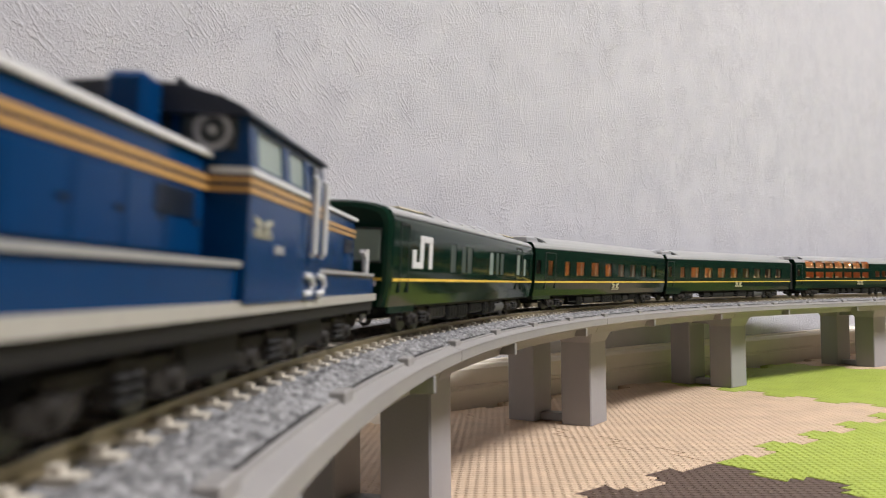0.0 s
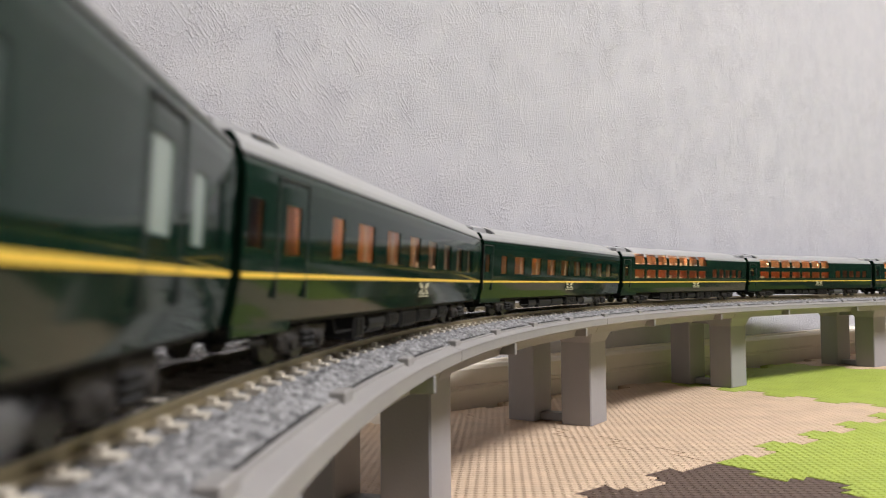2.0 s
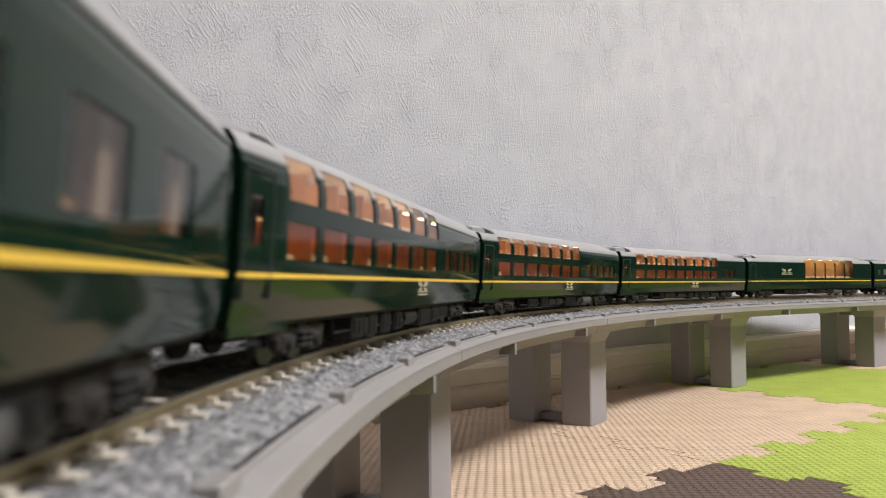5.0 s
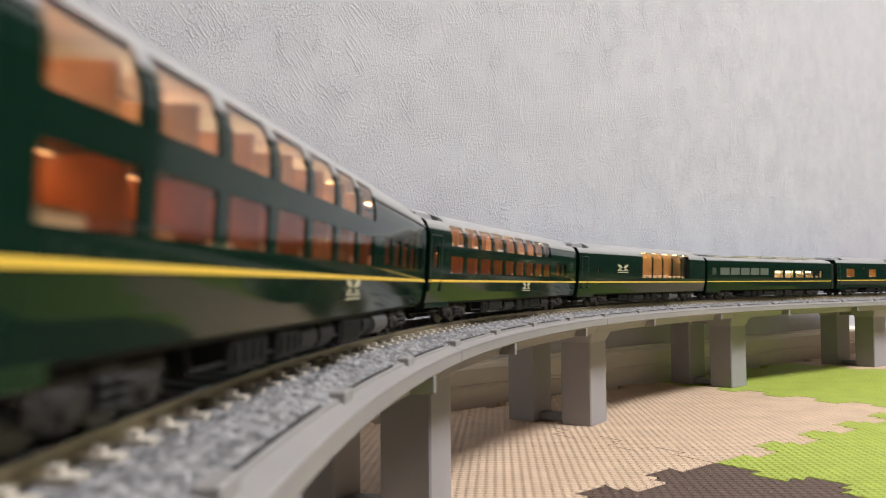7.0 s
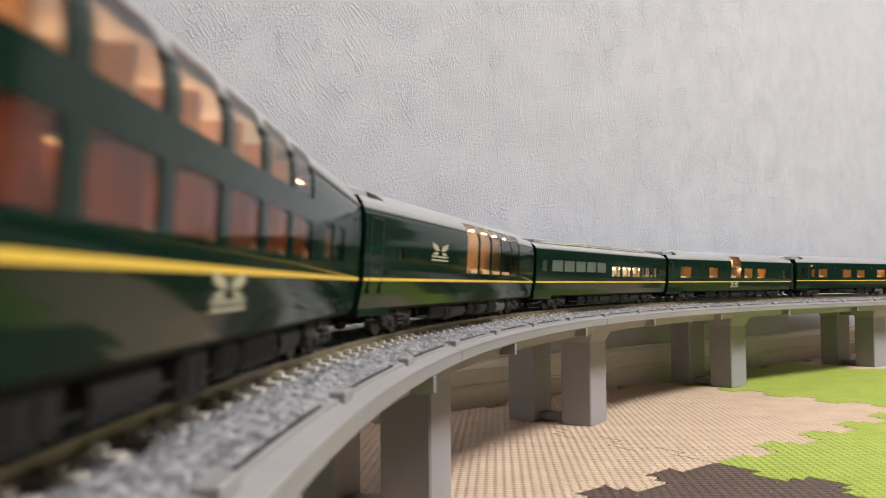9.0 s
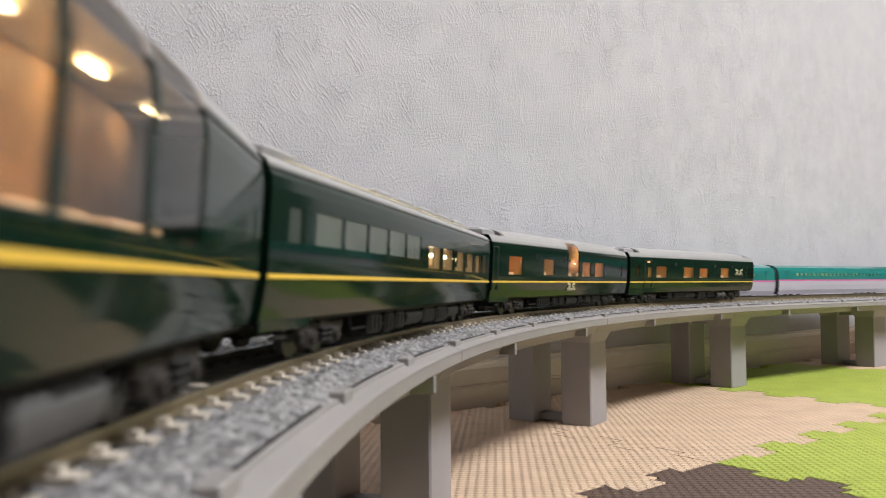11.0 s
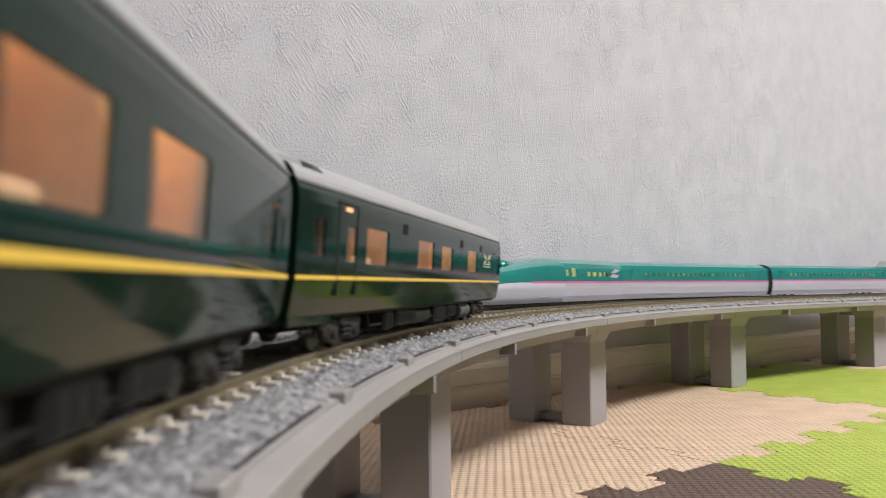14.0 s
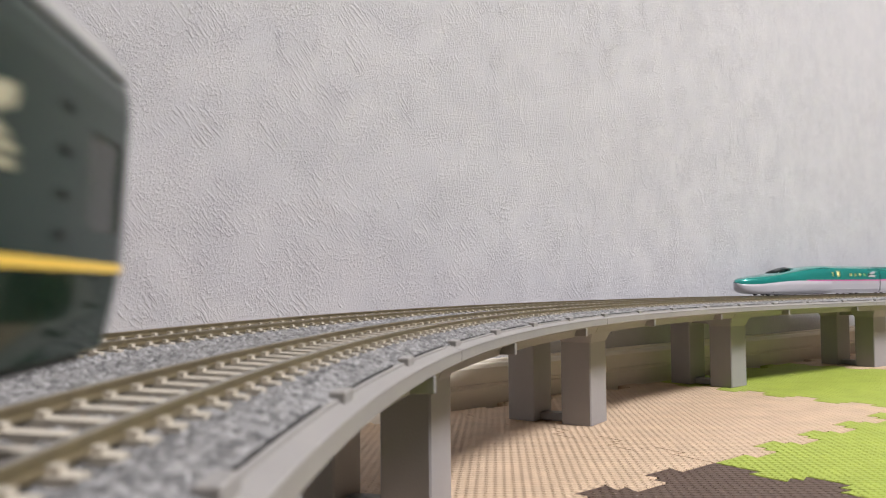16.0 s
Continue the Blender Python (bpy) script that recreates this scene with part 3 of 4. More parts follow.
def underfloor(t, x0, x1, seed):
    rng = random.Random(seed)
    part("underframe", boxed(x0, x1, -8.2, 8.2, 4.6, 5.3), BLACK, t)
    part("centre_sill", boxed(x0 + 6, x1 - 6, -3.2, 3.2, 3.4, 4.6), BLACK, t)
    x = -31.0
    while x < 28:
        w = rng.choice((4.5, 6, 8.5, 11))
        low = rng.uniform(1.3, 2.2)
        if rng.random() < 0.25 and w > 5:
            bm = bmesh.new()
            bmesh.ops.create_cone(bm, cap_ends=True, segments=14, radius1=1.5, radius2=1.5, depth=w, matrix=Matrix.Translation((x + w / 2, -6.4, 3.2)) @ Matrix.Rotation(math.pi / 2, 4, "Y"))
            part("air_tank", bm, DARKGREY, t, smooth=False)
        else:
            bm = bmesh.new()
            box(bm, x, x + w, -8.0, 8.0, low, 4.62, bevel=0.3)
            for i in range(int(w / 2)):
                box(bm, x + 0.5 + i * 2, x + 1.7 + i * 2, -8.2, -7.95, low + 0.6, 4.1)
            part("equipment_box", bm, rng.choice((BLACK, DARKGREY)), t)
        x += w + rng.uniform(0.8, 3.5)


def coach(label, holes, panes=None, x0=-69.2, x1=69.2, inside=ORANGE_IN, strip=WARM, badge=None, doors=((-66, -60),), seed=1, deck=None, ends=True,
          vents=(), low_strip=None, crown=SHOULDER, lit=None, wall_y=0.6, front=False, open_plan=False):
    """A passenger car: pierced sides, grey roof, lit inside, bogies and boxes below."""
    t = thing("railway_coach", label, "railway carriage", "sleeping train coaches")
    prof = COACH
    full = COACH[:-1] + crown
    low = [h for h in holes if h[3] <= 19.5]
    high = [h for h in holes if h[3] > 19.5]
    part("body_side", skin(prof, x0, x1, low + [(a, b, c, 20.1) for a, b, c, d in high]), GREEN, t)
    roof = part("roof", skin(crown, x0 if not ends else x0 + 11, x1 if not ends else x1 - 11, [(a, b, 20.1, d) for a, b, c, d in high], 0.3), ROOFGREY, t, smooth=False)
    if ends:
        for xa, xb in ((x0, x0 + 11), (x1 - 11, x1)):
            inner = 1 if xa == x0 else -1
            edge = [(y, z) for y, z in SHOULDER[:3]] + [(6.8, 22.0), (0, 22.1)]
            part("roof_end", skin(edge, xa, xb, []), ROOFGREY, t)
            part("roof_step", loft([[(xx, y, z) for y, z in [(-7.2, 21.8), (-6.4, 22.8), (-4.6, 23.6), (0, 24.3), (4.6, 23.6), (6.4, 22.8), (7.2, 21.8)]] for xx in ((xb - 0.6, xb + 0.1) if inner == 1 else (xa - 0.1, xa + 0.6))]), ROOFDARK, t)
            c = (xa + xb) / 2 - inner * 0.6
            part("roof_unit", loft([[(c - 4.2, -5.8, 21.7), (c + 4.2, -5.8, 21.7), (c + 4.2, 5.8, 21.7), (c - 4.2, 5.8, 21.7)],
                                    [(c - 4.0, -5.4, 23.3), (c + 4.0, -5.4, 23.3), (c + 4.0, 5.4, 23.3), (c - 4.0, 5.4, 23.3)],
                                    [(c - 3.2, -4.0, 23.9), (c + 3.2, -4.0, 23.9), (c + 3.2, 4.0, 23.9), (c - 3.2, 4.0, 23.9)]]), SILVER, t)
    cap = [(y, z) for y, z in COACH + (SHOULDER[1:3] + [(6.0, 21.93)] if ends else crown[1:-1])]
    ring = cap + [(-y, z) for y, z in reversed(cap)]
    for xa, s in ((x0, -1), (x1, 1)):
        part("end_wall", loft([[(xa, y, z) for y, z in ring], [(xa - s * 0.6, y * 0.985, z) for y, z in ring]]), GREEN, t)
        if s < 0 and front:
            part("front_shell", loft([[(xa - d, y * k, 5.1 + (z - 5.1) * q) for y, z in ring] for d, k, q in ((0, 1, 1), (0.9, 0.985, 0.995), (1.6, 0.95, 0.975), (1.95, 0.88, 0.93))]), GREEN, t, "rounded dark green front", smooth=False)
            part("coupler", boxed(xa - 3.6, xa, -1.2, 1.2, 3.2, 4.6), BLACK, t)
            continue
        part("bellows", boxed(min(xa, xa + s * 2.1), max(xa, xa + s * 2.1), -7.2, 7.2, 4.5, 19.6, bevel=0.4), RUBBER, t)
        part("coupler", boxed(min(xa, xa + s * 1.7), max(xa, xa + s * 1.7), -1.2, 1.2, 3.2, 4.6), BLACK, t)
    for sd in (-1, 1):
        part("waist_line", boxed(x0 + 0.02, x1 - 0.02, min(sd * 9.15, sd * 9.36), max(sd * 9.15, sd * 9.36), 9.29, 9.78), YELLOW, t)
        runs, at = [], x0
        for h in sorted(high):
            runs.append((at, h[0]))
            at = h[1]
        for xa, xb in runs + [(at, x1)]:
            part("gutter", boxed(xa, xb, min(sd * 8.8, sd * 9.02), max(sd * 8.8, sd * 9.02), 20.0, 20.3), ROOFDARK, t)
        for d in doors:
            clear = [h for h in holes if d[0] < (h[0] + h[1]) / 2 < d[1]]
            zt = (clear[0][2] - 0.3) if clear else 18.5
            door = part("door", boxed(d[0], d[1], min(sd * 9.1, sd * 9.33), max(sd * 9.1, sd * 9.33), 10.0, zt, bevel=0.03), GREEN, t, "green folding door with dark seals")
            for x in d:
                part("seal", boxed(x - 0.16, x + 0.16, min(sd * 9.0, sd * 9.38), max(sd * 9.0, sd * 9.38), 7.4, 18.9), RUBBER, door)
            part("lintel", boxed(d[0], d[1], min(sd * 9.0, sd * 9.36), max(sd * 9.0, sd * 9.36), 18.7, 19.0), RUBBER, door)
    for h in holes:
        for sd in (-1, 1):
            kind = (panes or {}).get(h, GLASS)
            if h[3] > 19.5:
                p = part("window_pane", pane_bm(full, h, sd, 0.14), kind, t, turn=False)
            else:
                p = part("window_pane", pane_bm(prof, h, sd, 0.14), kind, t, turn=False)
            p.visible_shadow = kind in (FROST, KITCHEN_PANE, DULL_PANE, LOUVRE)
    for x, z in vents:
        part("grille", boxed(x - 1.2, x + 1.2, -9.38, -9.1, z - 0.8, z + 0.8), BLACK, t)
    # inside
    part("saloon_floor", boxed(x0 + 0.8, x1 - 0.8, -8.4, 8.4, 5.3, 9.6), DARK_IN, t)
    part("partition", boxed(x0 + 1, x1 - 1, wall_y, wall_y + 0.6, 9.6, 22.0), inside, t, "warm-coloured inner wall")
    rng = random.Random(seed)
    for h in holes:
        x = h[1] + 0.6
        if h[3] <= 19.5 and x < x1 - 3 and not open_plan:
            part("cabin_wall", boxed(x, x + 0.35, -8.3, wall_y, 9.6, 15.4 if deck else 19.0), inside, t)
        if h[3] <= 19.5 and wall_y > 0 and not deck and h[1] - h[0] > 5 and (panes or {}).get(h) is None:
            w = h[1] - h[0]
            for q in (h[0] - 0.3, h[1] - w * 0.13):
                bm = bmesh.new()
                for i in range(4):
                    box(bm, q + i * w * 0.04, q + (i + 0.8) * w * 0.04, -8.35 + 0.12 * (i % 2), -8.0 + 0.12 * (i % 2), h[2] - 0.3, h[3] + 0.3)
                part("curtain", bm, CURTAIN, t, "drawn-back beige curtain")
        if h[1] - h[0] > 3.5 and rng.random() < 0.8:
            w = h[1] - h[0]
            part("bunk", boxed(h[0] + w * 0.1, h[1] - w * 0.1, min(-7.0, wall_y - 1.5), wall_y - 0.1, h[2] - 1.2, h[2] + rng.uniform(0.3, 1.2), bevel=0.2), rng.choice((inside, TAN_IN)), t)
    part("ceiling_panel", boxed(x0 + 12, x1 - 12, -5.6, 5.6, 22.2, 22.35), PALE_IN, t)
    if strip:
        for x in steps(x0 + 9, x1 - 12, 13.5):
            if lit and not lit[0] < x < lit[1]:
                continue
            if deck and deck[0] < x < deck[1] or wall_y < 0 and any(h[3] > 19.5 and h[0] - 4 < x < h[1] + 1 for h in holes):
                continue
            part("lamp_strip", boxed(x, x + 3.0, wall_y - 3.0, wall_y - 2.4, 21.4 if wall_y < 0 else 21.8, 21.95 if wall_y > 0 else 21.55), strip, t, "glowing interior lamp")
    if deck:
        part("upper_wall", boxed(deck[0], deck[1], wall_y - 0.5, wall_y - 0.05, 16.0, 22.0), CRUMPLED, t, "pale brown compartment wall")
        for q, h in enumerate(sorted(h for h in holes if h[3] > 19.5)):
            w = h[1] - h[0]
            x = h[0] + w * rng.uniform(0.25, 0.6)
            # Glowing bar added to give each upper window its bright highlight.
            part("lamp_strip", boxed(x, x + w * rng.uniform(0.25, 0.5), -2.6, -2.1, 18.9, 19.2 + rng.uniform(0, 0.6)), WINDOW_GLOW, t, "added glow for a bright spot inside the window")
            part("berth", boxed(h[0] + 0.5, h[1] - 0.6, -6.6, -3.4, 15.9, 16.9 + rng.uniform(0.2, 0.9), bevel=0.3), CRUMPLED, t)
            part("divider", boxed(h[1] + 0.3, h[1] + 0.7, -7.4, wall_y, 15.9, 20.6), BROWN_IN, t)
        part("upper_floor", boxed(deck[0], deck[1], -8.6, 8.6, 15.6, 15.9), DARK_IN, t)
        part("lamp_strip", boxed(deck[0] + 1, deck[1] - 1, -3.2, -1.6, 15.4, 15.58), low_strip or DIM, t, "dim glowing interior light strip")
    if badge:
        emblem(t, *badge)
    for sd in (-1, 1):
        part("skirt", boxed(x0 + 0.3, x0 + 13.5, min(sd * 8.15, sd * 8.62), max(sd * 8.15, sd * 8.62), 4.0, 5.2, bevel=0.08), GREEN, t)
        part("air_pipe", tube([(x0 + 31, sd * 7.4, 4.3), (x0 + 32, sd * 7.4, 2.7), (x1 - 33, sd * 7.4, 2.7), (x1 - 31, sd * 7.4, 4.3)], 0.16), DARKGREY, t)
        part("ladder_step", boxed(x0 + 3.2, x0 + 6.6, min(sd * 8.3, sd * 8.9), max(sd * 8.3, sd * 8.9), 3.2, 3.5), DARKGREY, t)
    if seed in (3, 5, 7, 10, 11):
        bm = bmesh.new()
        bmesh.ops.create_cone(bm, cap_ends=True, segments=18, radius1=1.45, radius2=1.45, depth=10, matrix=Matrix.Translation((29, -7.0, 3.0)) @ Matrix.Rotation(math.pi / 2, 4, "Y"))
        part("air_tank", bm, TANKGREY, t, "grey air tank")
    bogie(t, x0 + 20.5)
    bogie(t, x1 - 20.5)
    underfloor(t, x0 + 2, x1 - 2, seed)
    return t


tracks()
LOW, HIGH = 11.6, 16.4


def regular(x, pitch, w, n, z0=LOW, z1=HIGH):
    return [(x + pitch * i, x + pitch * i + w, z0, z1) for i in range(n)]


def green_train():
    cars = []
    # generator car next to the engine
    slots = [(-22.2, -17.8, 11.2, 16.8), (-13.6, -9.8, 11.2, 16.8), (-8.9, -4.6, 11.2, 16.8), (12.2, 16.6, 11.1, 16.5), (19.2, 22.8, 11.2, 16.6), (24.2, 28.4, 11.2, 16.6), (45.5, 50.2, 11.4, 17.0), (55.4, 59.2, 11.2, 16.2), (62.8, 65.0, 11.4, 16.4)]
    pk = {h: FROST for h in slots}
    for i in (0, 1, 2, 4, 5):
        pk[slots[i]] = LOUVRE
    pk[slots[-1]] = TINT
    t = coach("dark green generator van with white marks and grey louvred windows", slots, pk, x0=-56.0, inside=DARK_IN, strip=None, doors=((-52.6, -48.4), (44.8, 52.6)), seed=11, ends=False, crown=FLAT, front=True)
    # plain white blocks for the painted mark
    marks = bmesh.new()
    box(marks, -46.6, -40.6, -9.46, -9.1, 11.5, 12.7, bevel=0.1)
    box(marks, -46.6, -44.6, -9.46, -9.1, 12.7, 14.8, bevel=0.1)
    box(marks, -42.5, -40.4, -9.46, -9.1, 12.7, 17.4, bevel=0.1)
    box(marks, -40.4, -35.2, -9.46, -9.1, 16.2, 17.4, bevel=0.1)
    box(marks, -37.2, -35.2, -9.46, -9.1, 11.5, 16.2, bevel=0.1)
    part("mark", marks, WHITE, t, "plain white painted mark")
    for x in (-30, -19, -8, 3, 14, 25):
        part("roof_louvre", loft([[(xx, y, z) for y, z in [(-8.4, 20.5), (-7.4, 21.7), (-5.4, 22.5), (0, 22.9), (5.4, 22.5), (7.4, 21.7), (8.4, 20.5)]] for xx in (x, x + 9.2)]), SILVER, t)
    for sd in (-1, 1):
        pane = part("front_window", boxed(-58.25, -57.9, min(sd * 7.6, sd * 1.6), max(sd * 7.6, sd * 1.6), 12.4, 17.4, bevel=0.1), FROST, t, "pale window on the end")
        part("window_rim", tube([(-58.2, sd * y, z) for y, z in ((1.4, 12.2), (7.8, 12.2), (7.8, 17.6), (1.4, 17.6), (1.4, 12.2))], 0.16), RUBBER, pane)
        part("tail_lamp", boxed(-58.2, -57.8, min(sd * 7.2, sd * 5.4), max(sd * 7.2, sd * 5.4), 8.4, 9.2, bevel=0.1), SILVER, t)
    part("waist_line", boxed(-58.1, -57.85, -8.0, 8.0, 9.29, 9.78), YELLOW, t)
    cars.append(t)
    # two single-deck sleeping cars
    w1 = [(-68.4, -64.8, 12.0, 16.4), (-59.4, -55.4, LOW, 16.4), (-45.6, -41.2, LOW, 16.4)] + regular(-35.4, 14.1, 7.4, 7)
    cars.append(coach("dark green sleeping car with small orange-lit windows", w1, {w1[0]: TINT}, inside=BROWN_IN, strip=AMBER, lit=(-70, -5), seed=2, badge=(4, 7.6, 8), doors=((-61.5, -53.5),)))
    w2 = [(-68.2, -65.2, 12.0, 16.6), (-57.4, -53.2, LOW, HIGH)] + regular(-47.4, 13.75, 7.8, 8)
    cars.append(coach("dark green sleeping car with a row of orange-lit windows", w2, inside=BROWN_IN, strip=AMBER, lit=(-70, 5), seed=3, badge=(3, 7.9, 8), doors=((-69.4, -63.5),)))
    # three cars with two rows of windows
    for seed, n, x in ((4, 7, -58.4), (5, 7, -58.4), (6, 9, -56.6)):
        pt = 10.9 if n == 7 else 10.03
        up = regular(x, pt, pt - 2.1, n, 17.0, 21.4)
        dn = regular(x, pt, pt - 2.1, n, 11.2, 14.8)
        extra = regular(x + pt * n + 6, 8.4, 5.6, 5 if n == 7 else 2, 11.6, 15.6)
        end_win = [(-67.2, -64.4, 12.2, 16.6)]
        cars.append(coach("dark green sleeping car with two rows of orange-lit windows", up + dn + extra + end_win, {end_win[0]: TINT}, inside=RED_IN, seed=seed, badge=(4, 7.9, 8),
                          doors=((-68.4, -62.4),), deck=(x - 1, x + pt * n)))
    # lounge car
    big = [(-10.4 + 11.7 * i, -10.4 + 11.7 * i + 10.6, 11.2, 22.0) for i in range(5)]
    small = [(-53.6, -52.0, 12.9, 14.6)]
    cars.append(coach("dark green lounge car with tall golden-lit windows", big + small, inside=TAN_IN, strip=CREAMY, seed=7, badge=(-30.8, 14.5, 11), doors=((-67.0, -62.0),)))
    # dining car
    kit = [(-64.6, -60.8, 13.0, 16.6)] + [(-57.0 + 10.1 * i, -57.0 + 10.1 * i + 9.1, 13.0, 16.7) for i in range(5)]
    din = [(-1.0 + 12.2 * i, -1.0 + 12.2 * i + 10.0, 11.6, 15.5) for i in range(5)]
    dc = coach("dark green dining car with frosted and cream-lit windows", kit + din, {h: (KITCHEN_PANE if i else DULL_PANE) for i, h in enumerate(kit)}, inside=PALE_IN, strip=YELLOWISH, seed=8, doors=(), ends=False, open_plan=True, lit=(-8, 60), crown=FLAT)
    for x, w in ((-63, 9), (-22, 9), (-8, 11), (8, 11), (24, 11), (40, 10)):
        unit = part("roof_unit", loft([[(x + i, -5.2 + i * 0.5, z), (x + w - i, -5.2 + i * 0.5, z), (x + w - i, 5.2 - i * 0.5, z), (x + i, 5.2 - i * 0.5, z)] for i, z in ((1.4, 21.2), (0.2, 22.3), (0, 23.0), (0.9, 23.4))]), SILVER, dc)
        part("intake", boxed(x + 1.6, x + w - 1.6, -4.9, -4.5, 22.2, 22.9), DARKGREY, unit)
    for x in steps(2, 50, 12.2):
        part("lamp_strip", boxed(x, x + 4.0, -3.4, -2.6, 14.3, 15.0), TABLE_GLOW, dc, "glowing lamp over the dining tables")
    cars.append(dc)
    # two private-room cars
    w8 = [(-57.8, -47.6, 11.5, 16.6), (-29.8, -20.4, 11.6, 16.4), (-6.5, 5.0, 11.4, 22.4), (8.9, 18.4, 11.4, 16.4), (24.2, 35.4, 11.4, 16.4), (58.0, 61.0, 11.6, 16.0)]
    pr = coach("dark green private-room sleeping car with amber windows", w8, inside=TAN_IN, strip=AMBER, wall_y=-4.4, seed=9, badge=(-3, 7.8, 9), doors=((-69.0, -65.6),), vents=((-36.5, 17.0), (-10.2, 16.9)))
    # Glowing bars imitate the slatted glitter and reflections in the tall window.
    for i in range(7):
        part("lamp_strip", boxed(-5.6 + 0.25 * i, 2.6 + 0.2 * i, -5.1, -4.9, 17.5 + 0.5 * i, 17.68 + 0.5 * i), SLAT_GLOW, pr, "glowing bars in place of lamp glitter and reflections")
    part("shelf", boxed(-6.3, 4.8, -6.4, -4.5, 16.0, 16.9, bevel=0.1), DARK_IN, pr)
    part("lamp_strip", boxed(11.4, 13.2, -5.4, -5.1, 15.6, 15.95), WINDOW_GLOW, pr, "added glow for a bright spot inside the window")
    cars.append(pr)
    w9 = [(-64.4, -61.0, 12.0, 16.4), (-53.2, -49.6, 11.6, 16.0), (-45.4, -35.2, 11.5, 16.4), (-17.8, -6.8, 11.5, 16.2), (-0.2, 9.4, 11.5, 16.0), (25.0, 36.0, 11.6, 16.3), (62.8, 68.4, 11.4, 16.2)]
    t = coach("dark green end sleeping car with amber windows", w9, {w9[0]: TINT}, inside=TAN_IN, strip=AMBER, wall_y=-4.4, seed=10, badge=(48.6, 14.2, 10.5), doors=((-56.4, -49.4),),
              vents=((-26.5, 17.4), (17.5, 17.2), (40, 17.2)))
    for z in (16.4, 14.4, 12.4, 10.6):
        part("grab_step", boxed(58.8, 59.8, -9.42, -9.1, z, z + 0.5, bevel=0.08), BLACK, t)
    part("lamp_strip", boxed(63.6, 66.4, -6.0, -5.6, 16.9, 17.3), WINDOW_GLOW, t, "glowing interior lamp")
    part("marker_lamp", boxed(-54.2, -52.0, -9.36, -9.1, 17.9, 18.4), MARKER, t, "small orange side lamp")
    cars.append(t)
    return cars


def engine():
    """Blue centre-cab diesel engine."""
    t = thing("diesel_engine", "blue centre-cab diesel engine with gold lines and white rails", "locomotive")
    part("frame", boxed(-49, 49, -9.1, 9.1, 5.0, 6.7, bevel=0.2), DARKGREY, t)
    for y in (-9.45, 9.25):
        part("sill", boxed(-50, 50, y, y + 0.2, 6.4, 7.4), CREAM, t, "cream sill along the frame")
    part("lower_body", boxed(-49, 49, -9.1, 9.1, 6.7, 10.0, bevel=0.15), BLUE, t)
    for xa, xb in ((-47, -14.4), (10.4, 47)):
        half = [(6.4, 9.9), (6.4, 17.9), (6.1, 18.5), (5.4, 18.9), (0, 19.3)]
        ring = half + [(-y, z) for y, z in reversed(half[:-1])]
        part("hood", loft([[(x, y * k, z - d) for y, z in ring] for x, k, d in ((xa, 0.97, 0.5), (xa + 1.2, 1, 0), (xb - 1.2, 1, 0), (xb, 0.97, 0.5))]), BLUE, t)
        for sd in (-1, 1):
            y = sd * 6.45
            part("hood_rail", boxed(xa + 0.3, xb - 0.1, min(y, y + sd * 0.3), max(y, y + sd * 0.3), 17.85, 18.35, bevel=0.08), WHITE, t)
            for z in (16.15, 15.45):
                part("gold_line", boxed(xa + 0.4, xb - 0.1, min(y - sd * 0.1, y + sd * 0.06), max(y - sd * 0.1, y + sd * 0.06), z, z + 0.45), GOLDLINE, t)
            part("grey_line", boxed(xa - 1, xb + 1, min(sd * 8.8, sd * 9.35), max(sd * 8.8, sd * 9.35), 9.95, 10.35), ROOFGREY, t)
            # hood doors with their joints, and a louvre
            n = 5
            w = (xb - xa - 3) / n
            for i in range(n):
                x = xa + 1.5 + i * w
                door = part("hood_door", boxed(x + 0.12, x + w - 0.12, min(y - sd * 0.2, y + sd * 0.1), max(y - sd * 0.2, y + sd * 0.1), 10.7, 15.1, bevel=0.05), BLUE, t)
                part("handle", boxed(x + w - 1.2, x + w - 0.7, min(y, y + sd * 0.25), max(y, y + sd * 0.25), 12.7, 13.1), DARKGREY, door)
            x = xb - 9.5
            for i in range(5):
                part("louvre_slat", boxed(x, x + 6.5, min(y, y + sd * 0.22), max(y, y + sd * 0.22), 13.2 + i * 0.38, 13.45 + i * 0.38), BLUEROOF, t)
        part("walkway", boxed(xa - 1.5, xb + 1.5, -9.1, 9.1, 9.85, 10.1), DARKGREY, t)
        part("exhaust_deck", boxed(xa + 6, xb - 6, -3.5, 3.5, 18.9, 19.8, bevel=0.3), BLUEROOF, t)
    c0, c1 = -14.5, 10.5
    cab = [(9.6, 7.2), (9.6, 10.0), (9.6, 17.2), (9.25, 21.0)]
    wins = [(-12.4, -5.0, 17.6, 20.4), (-3.0, 2.6, 17.6, 20.4)]
    for sd in (-1, 1):
        bm = skin(cab, c0, c1, wins, 0.5)
        bmesh.ops.delete(bm, geom=[v for v in bm.verts if v.co.y * sd < 0], context="VERTS")
        part("cab_side", bm, BLUE, t)
    for h in wins:
        for sd in (-1, 1):
            part("window_pane", pane_bm(cab, h, sd, 0.2), FROST, t, turn=False)
    endp = [(9.6, 7.2), (9.6, 17.2), (9.25, 21.0), (-9.25, 21.0), (-9.6, 17.2), (-9.6, 7.2)]
    for x, s in ((c0, -1), (c1, 1)):
        part("cab_end", loft([[(x, y, z) for y, z in endp], [(x - s * 0.5, y, z) for y, z in endp]]), BLUE, t)
